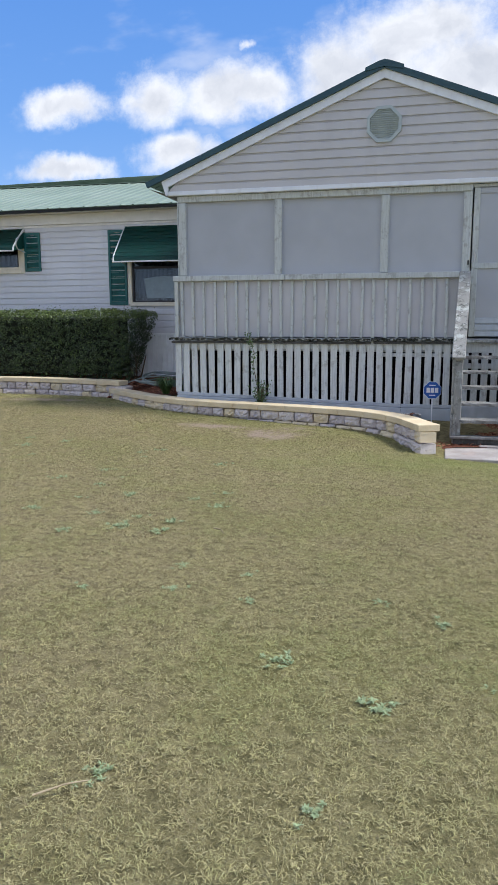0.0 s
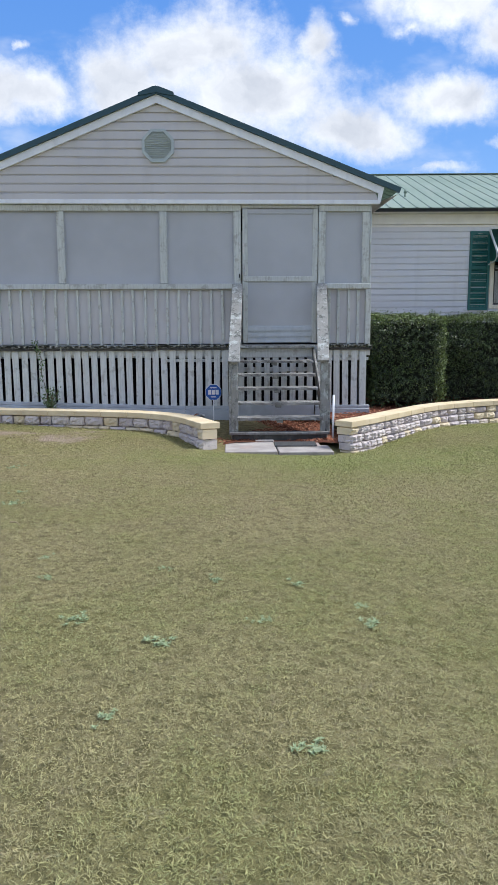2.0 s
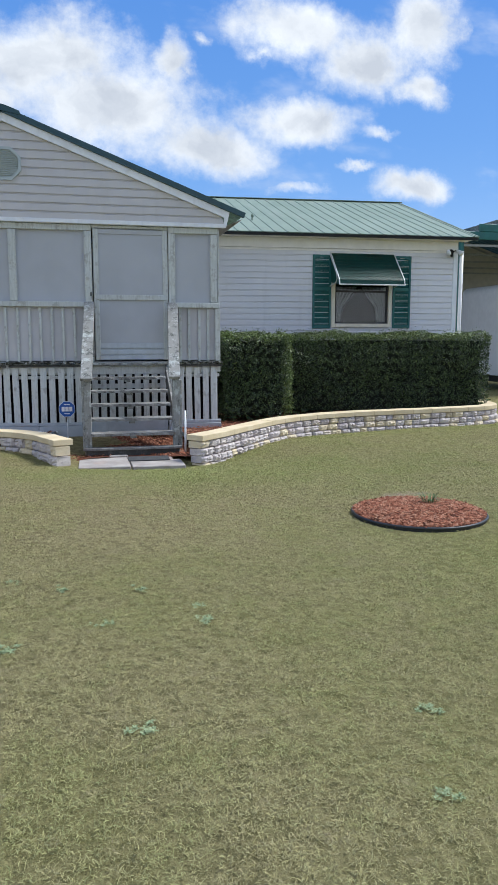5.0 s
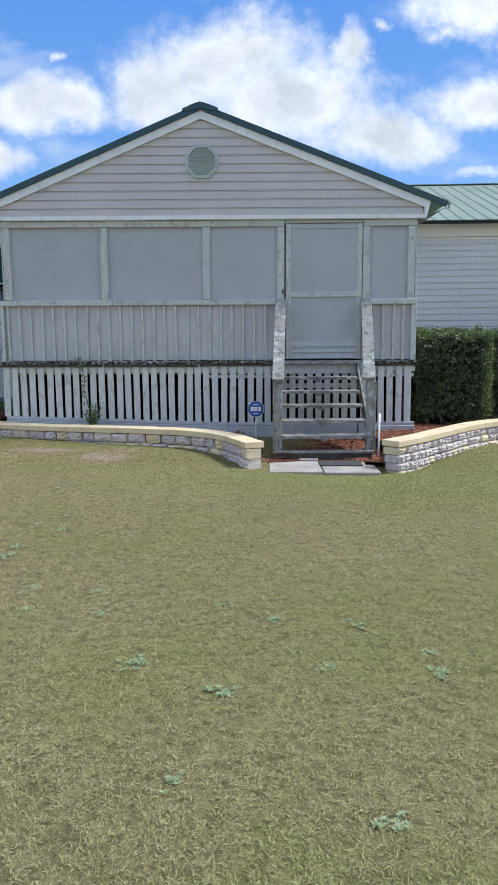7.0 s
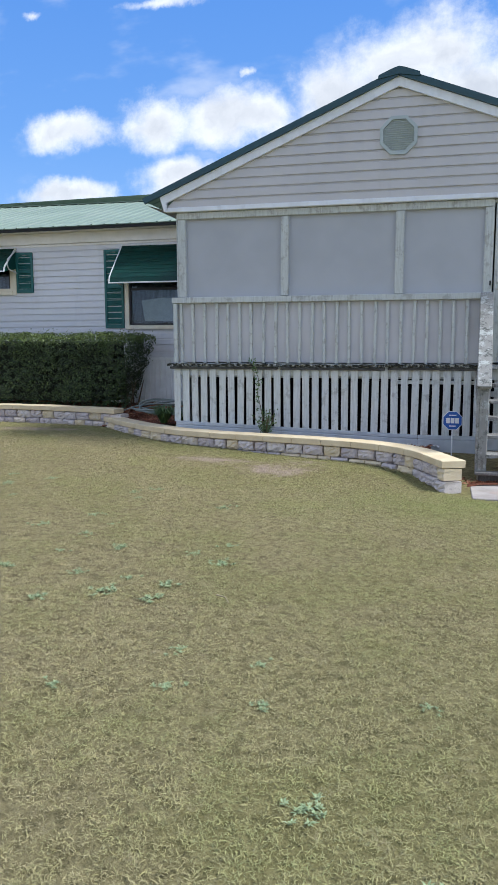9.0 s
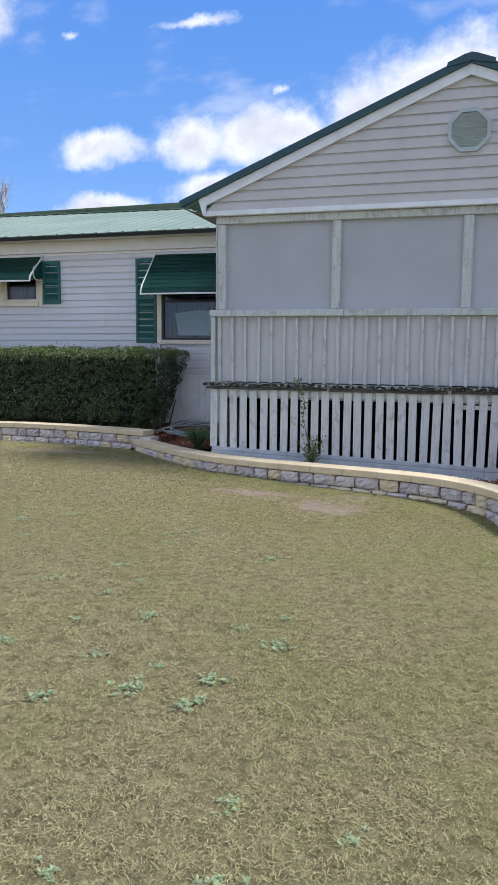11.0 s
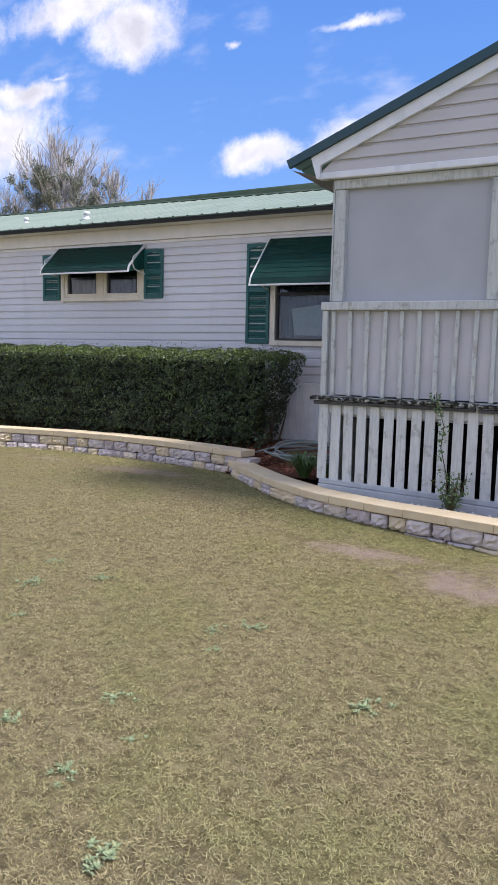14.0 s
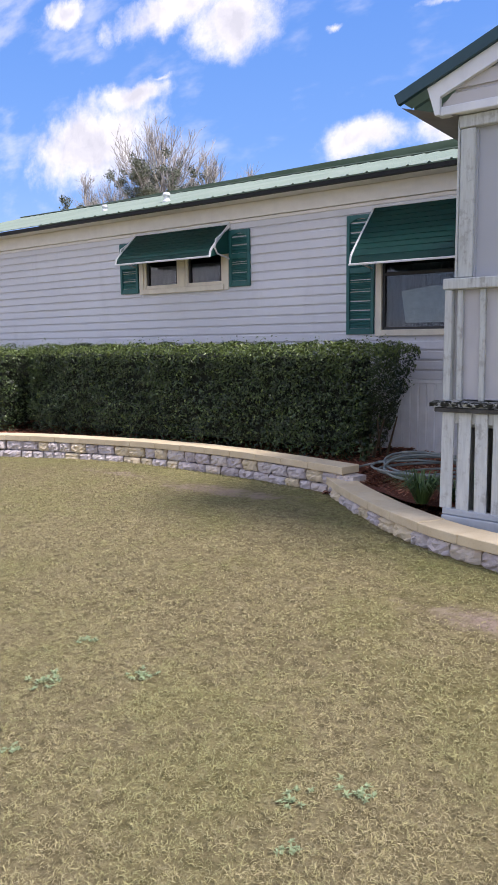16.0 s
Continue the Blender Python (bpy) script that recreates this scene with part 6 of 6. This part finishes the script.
# ---- carport and parked trailers beyond the house ----
def carport():
    c = thing("carport", 17.0, 9.0, 0.0, "green metal carport with a steel frame", "carport")
    x0, x1, y0, y1, ze, zr = 13.9, 21.5, 6.9, 15.0, 4.25, 5.55
    xm = (x0 + x1) / 2
    for k, (px, py) in enumerate(((x0 + 0.05, y0), (x1, y0), (x0 + 0.05, y1), (x1, y1), (x0 + 0.05, 11.0), (x1, 11.0))):
        part("post", boxed(px - 0.05, px + 0.05, py - 0.05, py + 0.05, -0.05, ze, 0.005), M_SHUT, c, "dark green steel post")
    for s, ex in ((-1, x0 - 0.25), (1, x1 + 0.25)):
        bm = bmesh.new()
        lo, hi = [], []
        yy = y0 - 0.15
        while yy < y1:
            for dy, dz in ((0, 0), (0.2, 0), (0.215, 0.02), (0.24, 0.02)):
                lo.append(bm.verts.new((ex, yy + dy, ze - 0.05 + dz)))
                hi.append(bm.verts.new((xm, yy + dy, zr + dz)))
            yy += 0.255
        for i in range(len(lo) - 1):
            bm.faces.new((lo[i], lo[i + 1], hi[i + 1], hi[i]))
        bmesh.ops.solidify(bm, geom=bm.faces[:], thickness=0.006)
        part("roof_panel", bm, M_TEAL, c, "green metal roof panel")
    # gable sheet at the front, in ribbed boards
    z = ze - 0.02
    while z < zr - 0.1:
        f = (zr - z) / (zr - ze + 0.05)
        half = (x1 - x0 + 0.5) / 2 * f
        part("gable_panel", boxed(xm - half, xm + half, y0 - 0.17, y0 - 0.13, z, z + 0.205, 0.012), M_SHUT, c, "dark green ribbed gable panel")
        z += 0.21
    for yy in (y0 + 0.1, 9.0, 11.0, 13.0, 15.0):
        bm = bmesh.new()
        beam(bm, (x0, yy, ze - 0.1), (xm, yy, zr - 0.12), 0.06, 0.06)
        beam(bm, (x1, yy, ze - 0.1), (xm, yy, zr - 0.12), 0.06, 0.06)
        beam(bm, (x0, yy, ze - 0.14), (x1, yy, ze - 0.14), 0.06, 0.06)
        part("rafter", bm, M_GALV, c)
    part("rear_panel", boxed(x0 - 0.2, x1 + 0.2, y1, y1 + 0.05, 1.9, ze + 0.1, 0.01), M_BEIGE, c, "beige ribbed rear panel")
    part("rear_gable", prism(bmesh.new(), [(x0 - 0.2, ze + 0.1), (x1 + 0.2, ze + 0.1), (xm, zr - 0.08)], "y", y1, y1 + 0.05), M_BEIGE, c)
    for i in range(9):
        yy = 7.4 + i * 0.9
        bm = bmesh.new()
        beam(bm, (x0 - 0.1, yy, ze - 0.03), (xm, yy, zr - 0.06), 0.05, 0.05)
        part("purlin", bm, M_GALV, c)
    part("downpipe", tube(bmesh.new(), [(11.86, 2.95, 0.2), (11.86, 2.95, 3.45)], 0.04, 10), M_GALVP, c, smooth=True)


def travel_trailer(x0, x1, y0, y1, z0, z1, label, white=True):
    """A boxy caravan with a rounded brow, trim lines, window, door, wheels and a dark gap below."""
    body_mat = M_RV if white else M_BEIGE
    t = thing("travel_trailer", (x0 + x1) / 2, (y0 + y1) / 2, 0.0, label, "caravan")
    r = 0.22
    o = [(x0, z0), (x1, z0), (x1, z1 - r)] + [(x1 - r + r * math.cos(a), z1 - r + r * math.sin(a)) for a in (0.4, 0.8, 1.2)] + [(x1 - r, z1), (x0 + r, z1)]
    o += [(x0 + r - r * math.cos(a), z1 - r + r * math.sin(a)) for a in (1.2, 0.8, 0.4)] + [(x0, z1 - r)]
    part("body", prism(bmesh.new(), o, "y", y0, y1), body_mat, t)
    for z in (z0 + 0.28, z0 + 0.55, z0 + 0.82):
        part("trim_line", boxed(x0 + 0.02, x1 - 0.02, y0 - 0.008, y0 + 0.004, z, z + 0.03), M_BEIGE if white else M_DARK, t)
    part("side_window", boxed(x0 + 0.55, x0 + 1.35, y0 - 0.014, y0 + 0.004, z0 + 1.15, z0 + 1.75, 0.004), M_DARK, t, "dark tinted window")
    part("side_window", boxed(x0 + 2.6, x0 + 3.5, y0 - 0.014, y0 + 0.004, z0 + 1.15, z0 + 1.75, 0.004), M_DARK, t, "dark tinted window")
    part("door", boxed(x0 + 1.7, x0 + 2.35, y0 - 0.018, y0 + 0.004, z0 + 0.1, z0 + 1.95, 0.01), body_mat, t)
    for x in (x0 + 2.5, x0 + 3.3):
        part("wheel", tube(bmesh.new(), [(x, y0 + 0.05, 0.36), (x, y0 + 0.25, 0.36)], 0.32, 20), M_EDGING, t)
    part("chassis", boxed(x0 + 0.1, x1 - 0.1, y0 + 0.2, y1 - 0.2, z0 - 0.2, z0 - 0.005), M_BLACK, t)
    return t


carport()
travel_trailer(16.25, 21.3, 8.6, 11.0, 0.50, 3.25, "white caravan with trim lines parked under a carport")
travel_trailer(13.2, 17.2, 12.4, 15.0, 0.45, 3.1, "beige caravan with dark windows parked behind another", False)


# ---- trees behind the house ----
def whip_tree(x, y, tall, low, radius, seed, limbs, puffs, label, puff_low=0.45):
    """A leafless upright crown of fine rising limbs, with round needle tufts among them."""
    rng = random.Random(seed)
    t = thing("tree", x, y, 0.0, label, "tree", "trees behind the house")
    top = Vector((x + 0.2, y, tall * 0.93))
    part("trunk", tube(bmesh.new(), [(x, y, -0.1), (x + 0.1, y, tall * 0.4), (x - 0.05, y, tall * 0.7), top], tall * 0.016, 9, 0.03), M_BARK, t, smooth=True)
    bm = bmesh.new()
    spots = []

    def arch(p, q, lift):
        return [p, p.lerp(q, 0.5) - Vector((0, 0, lift)) + Vector((rng.gauss(0, 1), rng.gauss(0, 1), 0)) * (q - p).length * 0.05, q]
    for i in range(limbs):
        f = rng.uniform(0.0, 1.0) ** 1.2
        z0 = tall * (low + (0.86 - low) * f)
        a = rng.uniform(0, 6.283)
        reach = radius * (1.0 - 0.80 * f) * rng.uniform(0.55, 1.05)
        q = Vector((x + reach * math.cos(a), y + reach * math.sin(a), min(z0 + reach * rng.uniform(0.6, 1.3) + tall * 0.05, tall)))
        p = Vector((x, y, z0))
        line = arch(p, q, 0.12 * reach)
        tube(bm, line, 0.05 - 0.02 * f, 5, 0.018)
        for _ in range(9):
            u = rng.uniform(0.25, 1.0)
            c = line[0].lerp(line[1], u * 2) if u < 0.5 else line[1].lerp(line[2], u * 2 - 1)
            d = ((q - p).normalized() + Vector((rng.gauss(0, 0.5), rng.gauss(0, 0.5), rng.uniform(0.1, 0.9)))).normalized()
            e = c + d * rng.uniform(0.5, 1.5) * (0.4 + radius * 0.14)
            tube(bm, [c, e], 0.020, 3, 0.010)
            spots.append(e)
            for _ in range(3):
                g = c.lerp(e, rng.uniform(0.3, 1.0))
                h = g + (d + Vector((rng.gauss(0, 0.5), rng.gauss(0, 0.5), rng.uniform(0, 0.6)))).normalized() * rng.uniform(0.3, 0.8)
                tube(bm, [g, h], 0.013, 3, 0.007)
    tagged(part("branching", bm, M_BARK, t, "bare grey branching limbs"), kind="stuff")
    P, N = [], []
    spots = [c for c in spots if tall * puff_low < c.z < tall * 0.86]
    for c in rng.sample(spots, min(puffs, len(spots))):
        rad = rng.uniform(0.24, 0.42)
        for _ in range(120):
            o = Vector((rng.gauss(0, 1), rng.gauss(0, 1), rng.gauss(0, 1))).normalized() * rad * rng.random() ** 0.5
            P.append(c + o)
            N.append((o.x, o.y, o.z + 0.1))
    if P:
        v, f = leaf_cloud(np.array(P), np.array(N), seed, 0.075)
        tagged(hang(new("crown", raw_mesh("crown", v, f, M_NEEDLE)), t), "round tufts of dull green needles", kind="stuff")
    return t


whip_tree(-29.9, 30.0, 14.4, 0.50, 4.3, 11, 66, 120, "tall bare upright tree with dull green needle tufts", 0.5)
whip_tree(-26.7, 30.6, 12.7, 0.55, 2.6, 12, 26, 55, "shorter bare tree with dull green needle tufts", 0.6)
whip_tree(-33.9, 29.6, 11.9, 0.60, 2.4, 13, 26, 60, "low tree with dense dull green needle tufts", 0.6)
whip_tree(-37.0, 30.0, 13.0, 0.62, 1.7, 14, 12, 26, "small sparse tree with dull green needle tufts", 0.6)
whip_tree(-24.9, 32.0, 12.4, 0.6, 1.1, 15, 7, 0, "slim bare leafless tree")

# ---- weeds in the lawn ----
WEED_SPOTS = [(0.41, -4.69), (0.99, -4.55), (0.91, -4.86), (0.94, -5.33), (0.74, -5.71), (1.34, -5.14), (1.89, -5.21), (2.09, -4.98), (2.15, -5.38), (1.27, -5.73), (1.67, -5.8),
              (1.28, -6.23), (1.6, -6.06), (1.95, -5.86), (1.92, -6.12), (0.72, -4.29), (1.74, -3.81), (1.93, -7.23), (2.42, -7.15), (2.33, -6.77), (2.77, -6.82), (2.86, -7.18),
              (3.53, -7.04), (3.13, -7.83), (0.86, -3.23), (0.7, -3.39), (0.84, -3.62), (-0.39, -3.76), (-0.77, -3.31), (-0.97, -2.85), (-0.42, -3.0), (3.59, -8.14), (3.43, -8.78),
              (4.62, -7.66), (4.32, -7.33), (3.85, -7.25), (4.07, -7.85), (4.2, -9.03), (4.64, -7.88), (5.41, -8.98), (5.19, -9.57), (2.73, -8.77)]


def weed_mesh(seed):
    """A ragged low patch of small leafy tufts joined by creeping stems."""
    rng = random.Random(seed)
    vs, fs = [Vector((0, 0, 0.004))], []
    for c in range(rng.randrange(9, 15)):
        r0, a0 = rng.uniform(0.0, 0.085), rng.uniform(0, 6.283)
        root = Vector((r0 * math.cos(a0), 0.8 * r0 * math.sin(a0), 0.006))
        k0 = len(vs)
        vs += [root, root + Vector((0.002, 0.002, 0))]
        fs.append((0, k0, k0 + 1))
        for i in range(rng.randrange(16, 26)):
            a, l = rng.uniform(0, 6.283), rng.uniform(0.008, 0.024)
            w = l * rng.uniform(0.12, 0.2)
            el = rng.uniform(0.1, 1.3)
            d, s = Vector((math.cos(a), math.sin(a), 0)), Vector((-math.sin(a), math.cos(a), 0))
            p1 = root + d * l * 0.55 * math.cos(el) + Vector((0, 0, l * 0.5 * math.sin(el)))
            p2 = root + d * l * math.cos(el * 0.7) + Vector((rng.gauss(0, 0.004), rng.gauss(0, 0.004), l * 0.7 * math.sin(el * 0.8)))
            k = len(vs)
            vs += [p1 - s * w, p1 + s * w, p2]
            fs += [(k0, k, k + 1), (k, k + 2, k + 1)]
    return raw_mesh("weed", np.array([tuple(v) for v in vs]), np.array(fs), M_WEED)


WEEDS = [weed_mesh(i) for i in range(5)]
wr = random.Random(6)
for x, y in WEED_SPOTS:
    w = new("weed", WEEDS[wr.randrange(5)])
    s = wr.uniform(0.75, 1.4)
    w.matrix_basis = Matrix.Translation((x, y, float(ground_z(x, y)))) @ Matrix.Rotation(wr.uniform(0, 6.28), 4, "Z") @ Matrix.Diagonal((s, s, s, 1))
    tagged(w, "pale grey-green leafy weed patch in dry turf", "weed", "weeds in the lawn")

build_grass()
build_wall("retaining_wall_1", WALL_A, 0.50, 3, "curved low wall of grey split-face blocks with buff caps")
build_wall("retaining_wall_2", WALL_B, 0.372, 3, "curved low wall of grey split-face blocks stepping down to the porch")
build_wall("retaining_wall_3", WALL_R, 0.385, 4, "curved low wall of grey and buff split-face blocks", 0.098, (0.15, 0.19, 0.22))


def twig(x0, y0, x1, y1, r, label):
    """A dry stick lying in the turf, slightly crooked."""
    za, zb = float(ground_z(x0, y0)) + 0.022, float(ground_z(x1, y1)) + 0.03
    mid = ((x0 + x1) / 2 + 0.012, (y0 + y1) / 2 + 0.01, (za + zb) / 2 + 0.008)
    solo("twig", tube(bmesh.new(), [(x0, y0, za), mid, (x1, y1, zb)], r, 6, r * 0.5), M_TWIG, label, "twig", "twigs on the lawn")


twig(2.31, -6.02, 2.42, -6.15, 0.005, "short dry brown stick lying in the turf")
twig(2.60, -8.93, 2.74, -8.83, 0.004, "pale dry straw stick lying in the turf")


def pebbles():
    """Small pale stones strewn along the foot of the porch."""
    rng = np.random.default_rng(12)
    n = 420
    x = rng.uniform(-0.05, 3.6, n)
    y = -0.055 - np.abs(rng.normal(0, 0.05, n))
    bm = bmesh.new()
    for px, py in zip(x, y):
        r = rng.uniform(0.008, 0.018)
        z = 0.305 - 0.033 * min(px, 3.3) + rng.uniform(0.0, 0.03)
        bmesh.ops.create_icosphere(bm, subdivisions=1, radius=r, matrix=Matrix.Translation((px, py, z)) @ Matrix.Rotation(rng.uniform(0, 3), 4, "Z") @ Matrix.Diagonal((1.3, 0.9, 0.7, 1)))
    solo("pebbles", bm, M_PEBBLE, "small pale pebbles strewn along the porch foot", "pebbles", kind="stuff")


pebbles()
